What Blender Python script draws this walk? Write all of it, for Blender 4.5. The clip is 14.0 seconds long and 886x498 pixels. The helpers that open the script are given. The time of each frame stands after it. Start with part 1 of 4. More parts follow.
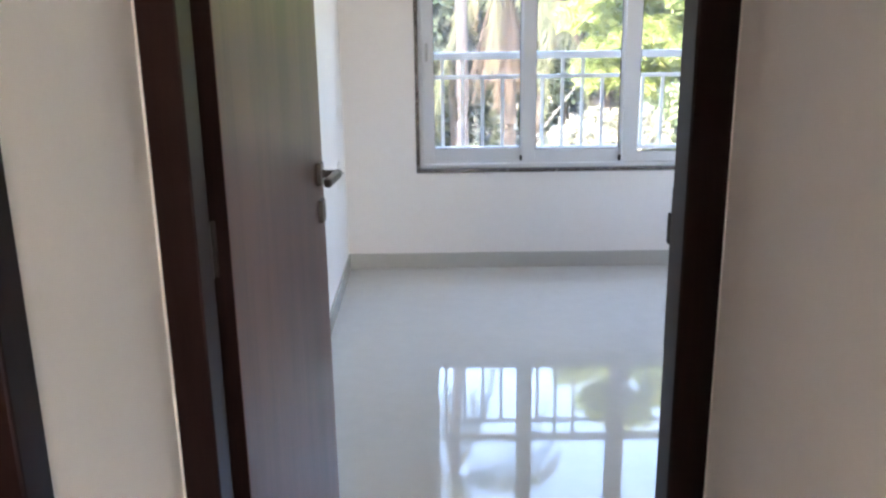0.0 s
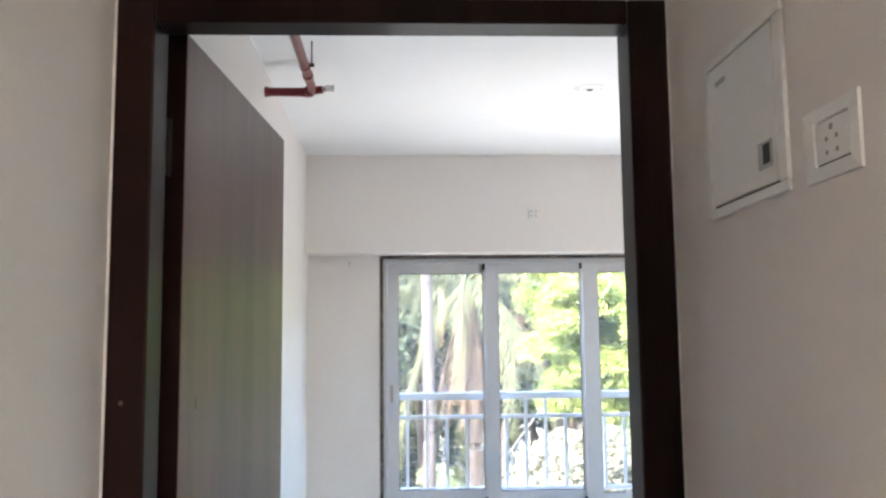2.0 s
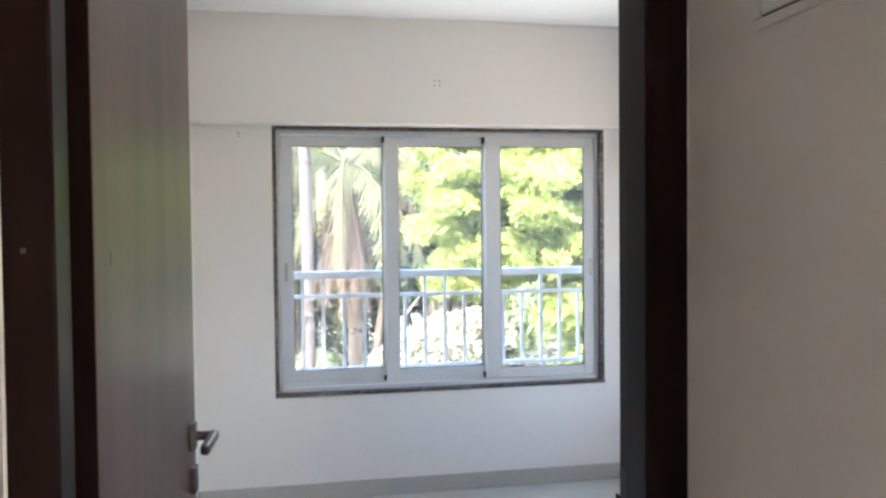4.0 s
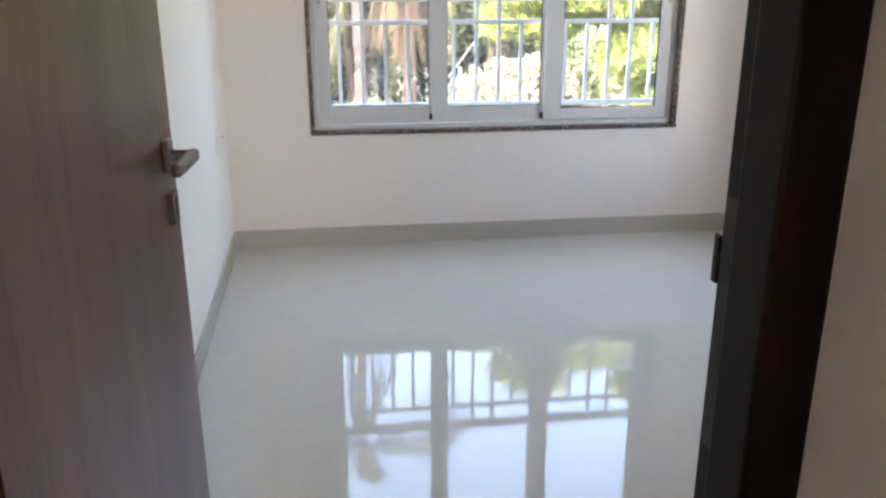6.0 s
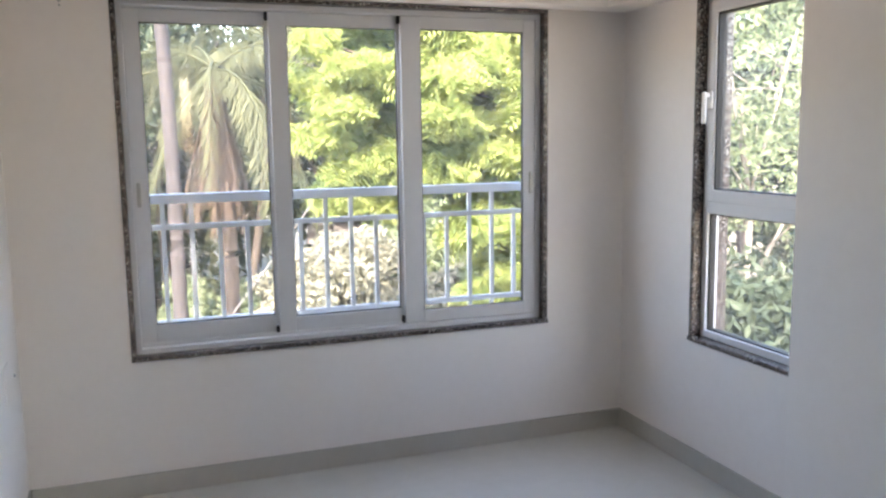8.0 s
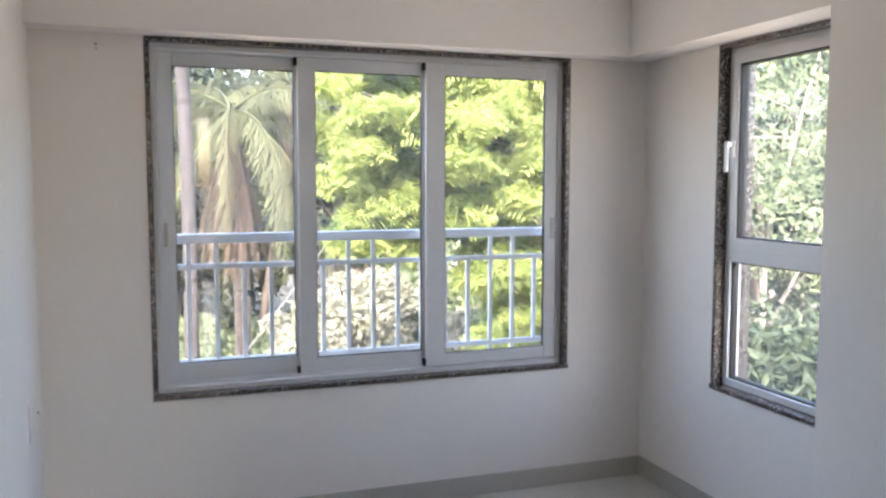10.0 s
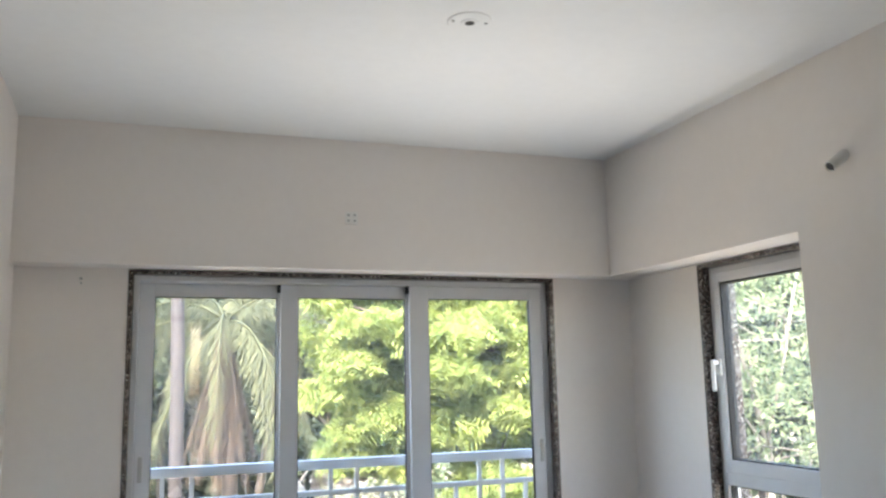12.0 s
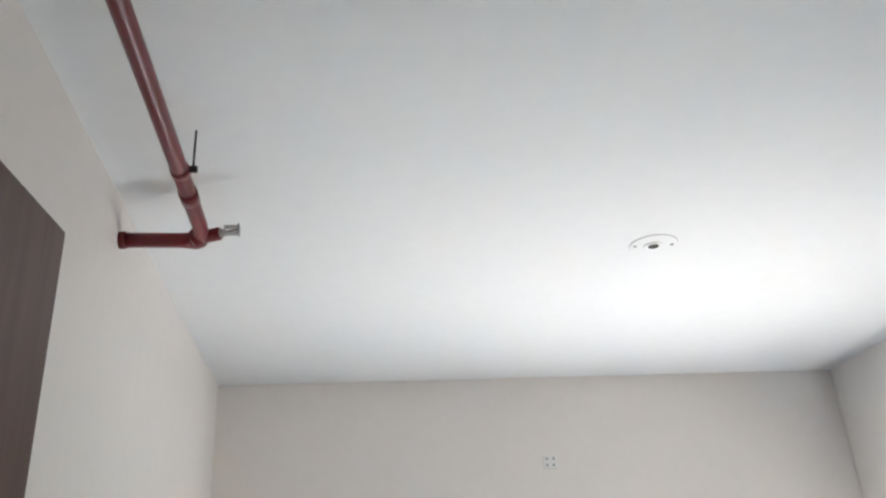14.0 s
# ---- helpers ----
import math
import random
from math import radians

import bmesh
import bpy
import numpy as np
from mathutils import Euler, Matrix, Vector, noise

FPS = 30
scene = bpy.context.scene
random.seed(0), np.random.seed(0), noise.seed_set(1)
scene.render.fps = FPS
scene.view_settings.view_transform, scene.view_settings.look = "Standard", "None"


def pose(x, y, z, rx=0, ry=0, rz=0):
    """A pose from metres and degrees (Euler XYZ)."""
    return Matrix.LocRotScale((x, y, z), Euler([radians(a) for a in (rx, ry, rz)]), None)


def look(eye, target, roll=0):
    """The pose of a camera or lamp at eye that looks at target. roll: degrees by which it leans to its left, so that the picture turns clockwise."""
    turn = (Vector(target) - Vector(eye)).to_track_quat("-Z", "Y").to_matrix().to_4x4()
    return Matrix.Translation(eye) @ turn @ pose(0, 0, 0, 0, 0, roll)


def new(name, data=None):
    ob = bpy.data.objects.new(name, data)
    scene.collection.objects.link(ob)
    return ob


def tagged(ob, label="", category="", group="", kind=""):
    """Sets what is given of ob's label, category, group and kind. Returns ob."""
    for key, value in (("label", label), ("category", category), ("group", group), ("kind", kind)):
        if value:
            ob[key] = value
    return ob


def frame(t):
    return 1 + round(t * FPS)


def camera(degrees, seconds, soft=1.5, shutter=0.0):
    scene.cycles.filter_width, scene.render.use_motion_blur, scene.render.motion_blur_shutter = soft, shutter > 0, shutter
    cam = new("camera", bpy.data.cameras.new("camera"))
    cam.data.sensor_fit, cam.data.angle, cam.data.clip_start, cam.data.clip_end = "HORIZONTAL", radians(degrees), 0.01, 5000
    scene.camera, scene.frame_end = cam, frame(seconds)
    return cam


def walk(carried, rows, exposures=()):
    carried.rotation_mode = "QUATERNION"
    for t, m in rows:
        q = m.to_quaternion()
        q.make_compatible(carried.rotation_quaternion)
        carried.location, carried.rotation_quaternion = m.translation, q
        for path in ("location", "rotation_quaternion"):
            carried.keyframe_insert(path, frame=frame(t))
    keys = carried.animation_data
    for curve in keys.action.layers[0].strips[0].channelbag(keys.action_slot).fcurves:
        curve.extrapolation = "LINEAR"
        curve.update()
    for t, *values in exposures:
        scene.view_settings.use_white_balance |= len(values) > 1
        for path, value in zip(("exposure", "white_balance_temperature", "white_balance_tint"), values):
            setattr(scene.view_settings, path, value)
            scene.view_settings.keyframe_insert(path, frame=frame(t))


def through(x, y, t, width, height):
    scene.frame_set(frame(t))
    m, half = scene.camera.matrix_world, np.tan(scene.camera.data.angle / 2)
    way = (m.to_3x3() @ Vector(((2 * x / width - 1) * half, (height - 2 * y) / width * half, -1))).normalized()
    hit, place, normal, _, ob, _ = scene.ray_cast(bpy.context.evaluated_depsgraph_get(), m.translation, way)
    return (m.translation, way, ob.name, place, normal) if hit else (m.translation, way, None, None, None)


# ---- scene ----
cam = camera(56.4, 14.0, soft=2.4)
EXPOSURES = [(0.0, 4.74, 6750, 14.5), (2.0, 4.74, 6450, 12.5), (4.5, 4.63, 6850, 11), (6.5, 4.62, 7650, 17), (7.2, 4.29, 7550, 18), (8.0, 4.06, 7250, 17), (11.0, 3.99, 6950, 16.5), (11.5, 3.97, 6900, 13), (12.0, 3.97, 6800, 11), (12.5, 4.05, 6720, 8), (13.0, 4.12, 6650, 5.5), (13.5, 4.34, 6550, 8.5), (14.0, 4.52, 6500, 11)]
PATH = [
    (0, (0.335, 0.41, 1.361), (0.33, 2.341, 0.84), -0.8),
    (0.5, (0.342, 0.393, 1.424), (0.363, 2.368, 1.109), -0.3),
    (1, (0.348, 0.388, 1.465), (0.411, 2.382, 1.326), -0.4),
    (1.5, (0.353, 0.383, 1.51), (0.437, 2.38, 1.585), -0.5),
    (2, (0.35, 0.374, 1.537), (0.431, 2.361, 1.749), -0.6),
    (2.2, (0.35, 0.372, 1.545), (0.423, 2.354, 1.803), -0.7),
    (4.3, (0.202, 0.644, 1.442), (0.608, 2.594, 1.258), -0.2),
    (4.5, (0.216, 0.671, 1.423), (0.609, 2.612, 1.146), -0.1),
    (5, (0.274, 0.77, 1.37), (0.577, 2.696, 0.926), -0.2),
    (5.3, (0.312, 0.856, 1.348), (0.57, 2.774, 0.845), 0.1),
    (5.5, (0.336, 0.895, 1.338), (0.558, 2.805, 0.788), -0.2),
    (6, (0.329, 1.004, 1.309), (0.561, 2.887, 0.675), -0.1),
    (6.5, (0.297, 1.235, 1.29), (0.663, 3.09, 0.637), 0.2),
    (7, (0.333, 1.433, 1.325), (0.728, 3.301, 0.73), -0.9),
    (7.5, (0.299, 1.551, 1.382), (0.779, 3.435, 0.913), -0.8),
    (8, (0.271, 1.593, 1.433), (0.94, 3.458, 1.166), -0.8),
    (8.2, (0.232, 1.593, 1.435), (0.933, 3.452, 1.207), -1.1),
    (10.3, (0.209, 1.596, 1.445), (0.86, 3.482, 1.305), 0.0),
    (10.5, (0.216, 1.592, 1.465), (0.886, 3.474, 1.369), -0.1),
    (11, (0.243, 1.595, 1.493), (1.0, 3.446, 1.48), -0.4),
    (11.5, (0.215, 1.611, 1.509), (0.986, 3.45, 1.665), -0.7),
    (12, (0.271, 1.604, 1.545), (0.931, 3.466, 1.857), -1.2),
    (12.5, (0.293, 1.631, 1.571), (0.825, 3.513, 1.989), -1.7),
    (13, (0.302, 1.721, 1.594), (0.682, 3.61, 2.139), -1.2),
    (13.5, (0.299, 1.772, 1.639), (0.62, 3.607, 2.365), -3.1),
    (14, (0.332, 1.754, 1.661), (0.529, 3.561, 2.494), -3.2),
]
walk(cam, [(t, look(eye, target, roll)) for t, eye, target, roll in PATH], EXPOSURES)

# ---- world, sun ----
SUN_EL, SUN_AZ = 40.0, 205.0
world = bpy.data.worlds.new("world")
scene.world = world
world.use_nodes = True
wn = world.node_tree
sky = wn.nodes.new("ShaderNodeTexSky")
sky.sky_type = "NISHITA"
sky.sun_disc = False
sky.sun_elevation = radians(SUN_EL)
sky.sun_rotation = radians(SUN_AZ)
sky.air_density, sky.dust_density = 1.0, 2.5
wn.links.new(sky.outputs[0], wn.nodes["Background"].inputs[0])
wn.nodes["Background"].inputs[1].default_value = 0.15
sun_data = bpy.data.lights.new("sun", "SUN")
sun_data.energy, sun_data.angle, sun_data.color = 2.2, radians(0.5), (1.0, 0.95, 0.86)
sun = new("sun", sun_data)
SD = Vector((math.sin(radians(SUN_AZ)) * math.cos(radians(SUN_EL)), math.cos(radians(SUN_AZ)) * math.cos(radians(SUN_EL)), math.sin(radians(SUN_EL))))
sun.matrix_world = look(SD * 40, (0, 0, 0))


def window_fill_light(at_, normal, w, h, power, spread):
    """Area lamp added in a window's opening to stand in for sky light."""
    d = bpy.data.lights.new("window_fill_light", "AREA")
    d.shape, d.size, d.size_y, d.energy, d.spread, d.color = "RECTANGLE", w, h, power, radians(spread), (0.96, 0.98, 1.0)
    o = new("window_fill_light", d)
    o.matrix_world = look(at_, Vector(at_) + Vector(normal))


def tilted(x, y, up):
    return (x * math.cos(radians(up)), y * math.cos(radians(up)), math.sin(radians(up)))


# strips added at the sills, tilted up to brighten ceiling and walls
window_fill_light((1.10, 5.050, 0.66), tilted(0, -1, 50), 1.70, 0.12, 0.26, 76)
window_fill_light((2.445, 4.12, 0.66), tilted(-1, 0, 55), 0.60, 0.12, 0.20, 84)


# ---- materials ----
def nodes_of(name):
    m = bpy.data.materials.new(name)
    m.use_nodes = True
    t = m.node_tree
    return m, t, t.nodes["Principled BSDF"]


def add(t, kind, **inputs):
    n = t.nodes.new(kind)
    for k, v in inputs.items():
        n.inputs[k.replace("_", " ")].default_value = v
    return n


def coords(t, scale=(1, 1, 1), world_space=True):
    """Object-independent place in metres, stretched by scale."""
    g = t.nodes.new("ShaderNodeNewGeometry") if world_space else t.nodes.new("ShaderNodeTexCoord")
    mp = t.nodes.new("ShaderNodeMapping")
    mp.inputs["Scale"].default_value = scale
    t.links.new(g.outputs["Position" if world_space else "Object"], mp.inputs[0])
    return mp.outputs[0]


def noise_tex(t, vec, scale, detail=4.0, rough=0.55):
    n = add(t, "ShaderNodeTexNoise", Scale=scale, Detail=detail, Roughness=rough)
    t.links.new(vec, n.inputs["Vector"])
    return n.outputs["Fac"]


def ramp(t, fac, stops, constant=False):
    r = t.nodes.new("ShaderNodeValToRGB")
    if constant:
        r.color_ramp.interpolation = "CONSTANT"
    el = r.color_ramp.elements
    while len(el) < len(stops):
        el.new(0.5)
    for e, (p, c) in zip(el, stops):
        e.position, e.color = p, (*c, 1)
    t.links.new(fac, r.inputs[0])
    return r.outputs[0]


def bump(t, fac, strength, distance, bsdf):
    b = add(t, "ShaderNodeBump", Strength=strength, Distance=distance)
    t.links.new(fac, b.inputs["Height"])
    t.links.new(b.outputs[0], bsdf.inputs["Normal"])


def mottled(name, low, high, rough=0.5, big=0.8, fine=60.0, relief=0.0, relief_scale=120.0, metal=0.0, stretch=(1, 1, 1), spread=0.18, ior=1.45, rough_var=0.05):
    m, t, b = nodes_of(name)
    v = coords(t, stretch)
    a, f = noise_tex(t, v, big, 3), noise_tex(t, v, fine, 5)
    mix = t.nodes.new("ShaderNodeMath")
    mix.operation = "MULTIPLY_ADD"
    mix.inputs[1].default_value, mix.inputs[2].default_value = 0.35, 0.0
    t.links.new(f, mix.inputs[0])
    s = t.nodes.new("ShaderNodeMath")
    s.operation = "MULTIPLY_ADD"
    s.inputs[1].default_value = 0.65
    t.links.new(a, s.inputs[0])
    t.links.new(mix.outputs[0], s.inputs[2])
    col = ramp(t, s.outputs[0], [(0.5 - spread, low), (0.5 + spread, high)])
    t.links.new(col, b.inputs["Base Color"])
    r = t.nodes.new("ShaderNodeMapRange")
    r.inputs["To Min"].default_value, r.inputs["To Max"].default_value = max(rough - rough_var, 0.02), rough + rough_var
    t.links.new(a, r.inputs["Value"])
    t.links.new(r.outputs[0], b.inputs["Roughness"])
    b.inputs["Metallic"].default_value = metal
    b.inputs["IOR"].default_value = ior
    if relief:
        bump(t, noise_tex(t, v, relief_scale, 3), 0.25, relief, b)
    return m


WALL = mottled("wall_paint", (0.765, 0.718, 0.675), (0.81, 0.766, 0.725), 0.62, 0.9, 25, 0.0008, 90)
LOBBY = mottled("lobby_paint", (0.745, 0.703, 0.668), (0.79, 0.748, 0.715), 0.6, 0.9, 25, 0.0008, 90)
CEIL = mottled("ceiling_paint", (0.78, 0.78, 0.765), (0.83, 0.83, 0.815), 0.7, 0.8, 22, 0.0006, 80)
FLOOR = mottled("polished_tile", (0.50, 0.492, 0.450), (0.56, 0.552, 0.510), 0.042, 0.7, 14, 0.0, ior=1.62, rough_var=0.008)
SKIRT = mottled("skirting_tile", (0.42, 0.402, 0.358), (0.48, 0.462, 0.415), 0.22, 1.2, 18)
WHITE_METAL = mottled("white_powder_coat", (0.60, 0.605, 0.615), (0.66, 0.665, 0.675), 0.4, 2.0, 40)
RAIL_PAINT = mottled("white_rail_paint", (0.74, 0.77, 0.79), (0.80, 0.82, 0.84), 0.45, 2.0, 30)
PLASTIC = mottled("white_plastic", (0.74, 0.73, 0.70), (0.79, 0.78, 0.75), 0.32, 3.0, 60)
# black of rubber parts, also the darkness put into holes
BLACK = mottled("black_rubber_and_holes", (0.007, 0.007, 0.007), (0.016, 0.016, 0.016), 0.55, 5, 80)
NICKEL = mottled("satin_nickel", (0.085, 0.073, 0.066), (0.15, 0.13, 0.118), 0.38, 8, 150, metal=1.0)
DARK_METAL = mottled("dark_bronze_metal", (0.022, 0.017, 0.016), (0.045, 0.036, 0.034), 0.5, 8, 120, metal=0.4)
PLATE_METAL = mottled("brushed_plate_metal", (0.26, 0.235, 0.215), (0.38, 0.35, 0.32), 0.35, 8, 150, metal=0.8)
RED = mottled("red_pipe_paint", (0.12, 0.010, 0.014), (0.19, 0.018, 0.023), 0.33, 4, 70, 0.0005, 60)
GREY_METAL = mottled("grey_metal", (0.30, 0.30, 0.29), (0.45, 0.45, 0.44), 0.35, 8, 90, metal=0.9)


def wood(name, low, high, rough, gloss=0.5, streak=9.0):
    m, t, b = nodes_of(name)
    v = coords(t, (1, 1, 0.05))
    broad = noise_tex(t, coords(t, (6, 6, 0.5)), 1.0, 3, 0.6)
    grain = noise_tex(t, v, streak * 12, 6, 0.65)
    s = t.nodes.new("ShaderNodeMath")
    s.operation = "MULTIPLY"
    s.inputs[1].default_value = 0.68
    t.links.new(broad, s.inputs[0])
    h = t.nodes.new("ShaderNodeMath")
    h.operation = "MULTIPLY_ADD"
    h.inputs[1].default_value = 0.32
    t.links.new(grain, h.inputs[0])
    t.links.new(s.outputs[0], h.inputs[2])
    col = ramp(t, h.outputs[0], [(0.39, low), (0.61, high)])
    t.links.new(col, b.inputs["Base Color"])
    b.inputs["Roughness"].default_value = rough
    b.inputs["Specular IOR Level"].default_value = gloss
    bump(t, grain, 0.12, 0.0006, b)
    return m


LEAF_WOOD = wood("brown_laminate", (0.085, 0.046, 0.037), (0.150, 0.083, 0.067), 0.36, 0.22)
FRAME_WOOD = wood("dark_frame_wood", (0.009, 0.004, 0.004), (0.019, 0.0088, 0.008), 0.30, 0.055)


def granite():
    m, t, b = nodes_of("speckled_granite")
    v = coords(t)
    vo = t.nodes.new("ShaderNodeTexVoronoi")
    vo.inputs["Scale"].default_value = 190
    t.links.new(v, vo.inputs["Vector"])
    bw = t.nodes.new("ShaderNodeRGBToBW")
    t.links.new(vo.outputs["Color"], bw.inputs[0])
    col = ramp(t, bw.outputs[0], [(0.0, (0.022, 0.018, 0.017)), (0.40, (0.10, 0.07, 0.06)), (0.58, (0.20, 0.18, 0.17)), (0.72, (0.030, 0.026, 0.025)), (0.84, (0.40, 0.375, 0.355))], True)
    t.links.new(col, b.inputs["Base Color"])
    b.inputs["Roughness"].default_value = 0.22
    return m


GRANITE = granite()


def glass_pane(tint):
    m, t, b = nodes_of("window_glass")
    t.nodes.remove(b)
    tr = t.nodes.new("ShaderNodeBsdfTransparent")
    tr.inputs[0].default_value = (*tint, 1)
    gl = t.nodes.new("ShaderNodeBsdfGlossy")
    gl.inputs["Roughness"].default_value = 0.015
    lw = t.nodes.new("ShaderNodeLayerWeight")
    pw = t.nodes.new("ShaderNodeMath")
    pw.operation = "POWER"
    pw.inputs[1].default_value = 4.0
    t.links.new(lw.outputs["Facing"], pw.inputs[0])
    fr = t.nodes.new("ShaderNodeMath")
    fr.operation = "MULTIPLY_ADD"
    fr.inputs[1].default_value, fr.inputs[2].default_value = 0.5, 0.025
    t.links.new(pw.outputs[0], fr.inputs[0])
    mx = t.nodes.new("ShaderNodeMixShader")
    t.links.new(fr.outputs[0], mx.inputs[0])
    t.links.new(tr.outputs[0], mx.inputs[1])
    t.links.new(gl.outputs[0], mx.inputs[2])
    # a thin translucent film mixed in as haze, lifting the darks of the view
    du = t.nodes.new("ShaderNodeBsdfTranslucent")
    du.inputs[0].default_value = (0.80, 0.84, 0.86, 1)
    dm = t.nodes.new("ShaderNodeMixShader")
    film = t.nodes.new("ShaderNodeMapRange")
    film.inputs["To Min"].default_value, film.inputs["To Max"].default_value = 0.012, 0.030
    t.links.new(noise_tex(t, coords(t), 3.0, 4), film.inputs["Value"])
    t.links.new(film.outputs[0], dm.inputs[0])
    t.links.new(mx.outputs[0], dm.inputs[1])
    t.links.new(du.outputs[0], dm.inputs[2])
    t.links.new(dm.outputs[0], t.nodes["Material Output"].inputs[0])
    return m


# slight tint dims the view outdoors; shadowless panes let daylight in undimmed
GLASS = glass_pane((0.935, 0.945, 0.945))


def foliage(name, low, high, through=0.5, rough=0.5):
    m, t, b = nodes_of(name)
    g = t.nodes.new("ShaderNodeNewGeometry")
    big = noise_tex(t, coords(t), 1.6, 2)
    s = t.nodes.new("ShaderNodeMath")
    s.operation = "MULTIPLY_ADD"
    s.inputs[1].default_value = 0.55
    t.links.new(g.outputs["Random Per Island"], s.inputs[0])
    k = t.nodes.new("ShaderNodeMath")
    k.operation = "MULTIPLY"
    k.inputs[1].default_value = 0.5
    t.links.new(big, k.inputs[0])
    t.links.new(k.outputs[0], s.inputs[2])
    col = ramp(t, s.outputs[0], [(0.15, low), (0.75, high)])
    t.links.new(col, b.inputs["Base Color"])
    b.inputs["Roughness"].default_value = rough
    b.inputs["Specular IOR Level"].default_value = 0.18
    tl = t.nodes.new("ShaderNodeBsdfTranslucent")
    t.links.new(col, tl.inputs[0])
    mx = t.nodes.new("ShaderNodeMixShader")
    mx.inputs[0].default_value = through
    t.links.new(b.outputs[0], mx.inputs[1])
    t.links.new(tl.outputs[0], mx.inputs[2])
    t.links.new(mx.outputs[0], t.nodes["Material Output"].inputs[0])
    return m


LEAF_BRIGHT = foliage("young_green_leaves", (0.125, 0.195, 0.06), (0.345, 0.39, 0.14), 0.6)
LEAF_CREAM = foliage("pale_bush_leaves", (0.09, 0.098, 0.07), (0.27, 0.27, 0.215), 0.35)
LEAF_DARK = foliage("dark_wood_leaves", (0.015, 0.028, 0.019), (0.054, 0.072, 0.045), 0.25)
LEAF_MID = foliage("mid_green_leaves", (0.062, 0.098, 0.055), (0.19, 0.225, 0.13), 0.45)
PALM_GREEN = foliage("palm_leaflets", (0.034, 0.044, 0.026), (0.125, 0.135, 0.078), 0.45)
PALM_DRY = foliage("dry_palm_leaflets", (0.045, 0.033, 0.027), (0.135, 0.104, 0.080), 0.3)
BARK_PALE = mottled("pale_ringed_bark", (0.016, 0.0145, 0.016), (0.037, 0.033, 0.036), 0.9, 3, 30, 0.01, 30, stretch=(1, 1, 5))
TWIG = mottled("pale_twig_bark", (0.11, 0.10, 0.09), (0.21, 0.19, 0.17), 0.85, 3, 30)
BARK = mottled("brown_bark", (0.032, 0.026, 0.022), (0.072, 0.059, 0.051), 0.9, 3, 30, 0.012, 25)
EARTH = mottled("earth", (0.13, 0.11, 0.075), (0.24, 0.20, 0.14), 0.95, 0.3, 4, 0.02, 8)
HOUSE_PAINT = mottled("weathered_house_paint", (0.26, 0.265, 0.27), (0.44, 0.44, 0.43), 0.8, 0.7, 9)
ROOF_SHEET = mottled("weathered_roof_sheet", (0.15, 0.135, 0.125), (0.26, 0.235, 0.22), 0.7, 1.0, 12)
BLUE_SHEET = mottled("blue_roof_sheet", (0.035, 0.075, 0.10), (0.07, 0.125, 0.155), 0.55, 1.0, 12)
CABLE = mottled("grey_cable", (0.07, 0.07, 0.07), (0.12, 0.12, 0.12), 0.6, 3, 20)
OUTER = mottled("outer_wall_paint", (0.50, 0.48, 0.44), (0.60, 0.58, 0.53), 0.8, 0.6, 8)


# ---- mesh helpers ----
def box(bm, x0, x1, y0, y1, z0, z1, bevel=0.0):
    r = bmesh.ops.create_cube(bm, size=1.0)["verts"]
    for v in r:
        v.co = Vector((x0 + (v.co.x + 0.5) * (x1 - x0), y0 + (v.co.y + 0.5) * (y1 - y0), z0 + (v.co.z + 0.5) * (z1 - z0)))
    if bevel:
        edges = list({e for v in r for e in v.link_edges})
        bmesh.ops.bevel(bm, geom=edges, offset=bevel, segments=2, affect="EDGES", profile=0.5)
    return bm


def tube(bm, a, b, r0, r1=None, seg=16, caps=True):
    a, b = Vector(a), Vector(b)
    r1 = r0 if r1 is None else r1
    d = b - a
    m = Matrix.Translation((a + b) / 2) @ d.to_track_quat("Z", "Y").to_matrix().to_4x4()
    made = bmesh.ops.create_cone(bm, cap_ends=caps, segments=seg, radius1=r0, radius2=r1, depth=d.length, matrix=m)
    return made["verts"]


def path_tube(bm, pts, radii, seg=10):
    """One continuous tube along points, closed at its ends."""
    pts = [Vector(p) for p in pts]
    rings = []
    for i, p in enumerate(pts):
        d = (pts[min(i + 1, len(pts) - 1)] - pts[max(i - 1, 0)]).normalized()
        q = d.to_track_quat("Z", "Y")
        rings.append([bm.verts.new(p + q @ Vector((radii[i] * math.cos(2 * math.pi * k / seg), radii[i] * math.sin(2 * math.pi * k / seg), 0))) for k in range(seg)])
    for a, b in zip(rings, rings[1:]):
        for k in range(seg):
            bm.faces.new((a[k], a[(k + 1) % seg], b[(k + 1) % seg], b[k]))
    bm.faces.new(rings[0][::-1])
    bm.faces.new(rings[-1])
    return bm


def thing(name, at=(0, 0, 0), label="", category="", group="", kind=""):
    ob = new(name)
    ob.location = at
    ob.empty_display_size = 0.05
    return tagged(ob, label, category, group, kind)


def part(name, bm, material, parent=None, label="", smooth=False):
    """Links a bmesh in world metres as one mesh object, under parent if there is one."""
    me = bpy.data.meshes.new(name)
    bmesh.ops.recalc_face_normals(bm, faces=bm.faces)
    bm.to_mesh(me)
    bm.free()
    me.materials.append(material)
    if smooth:
        for p in me.polygons:
            p.use_smooth = True
    ob = new(name, me)
    if parent:
        ob.parent = parent
        chain, off = parent, Vector((0, 0, 0))
        while chain:
            off += chain.location
            chain = chain.parent
        me.transform(Matrix.Translation(-off))
    if label:
        ob["label"] = label
    return ob


def B(*a, bevel=0.0):
    return box(bmesh.new(), *a, bevel=bevel)


def structure(name, bm, material, label, category):
    return tagged(part(name, bm, material), label, category, kind="structure")


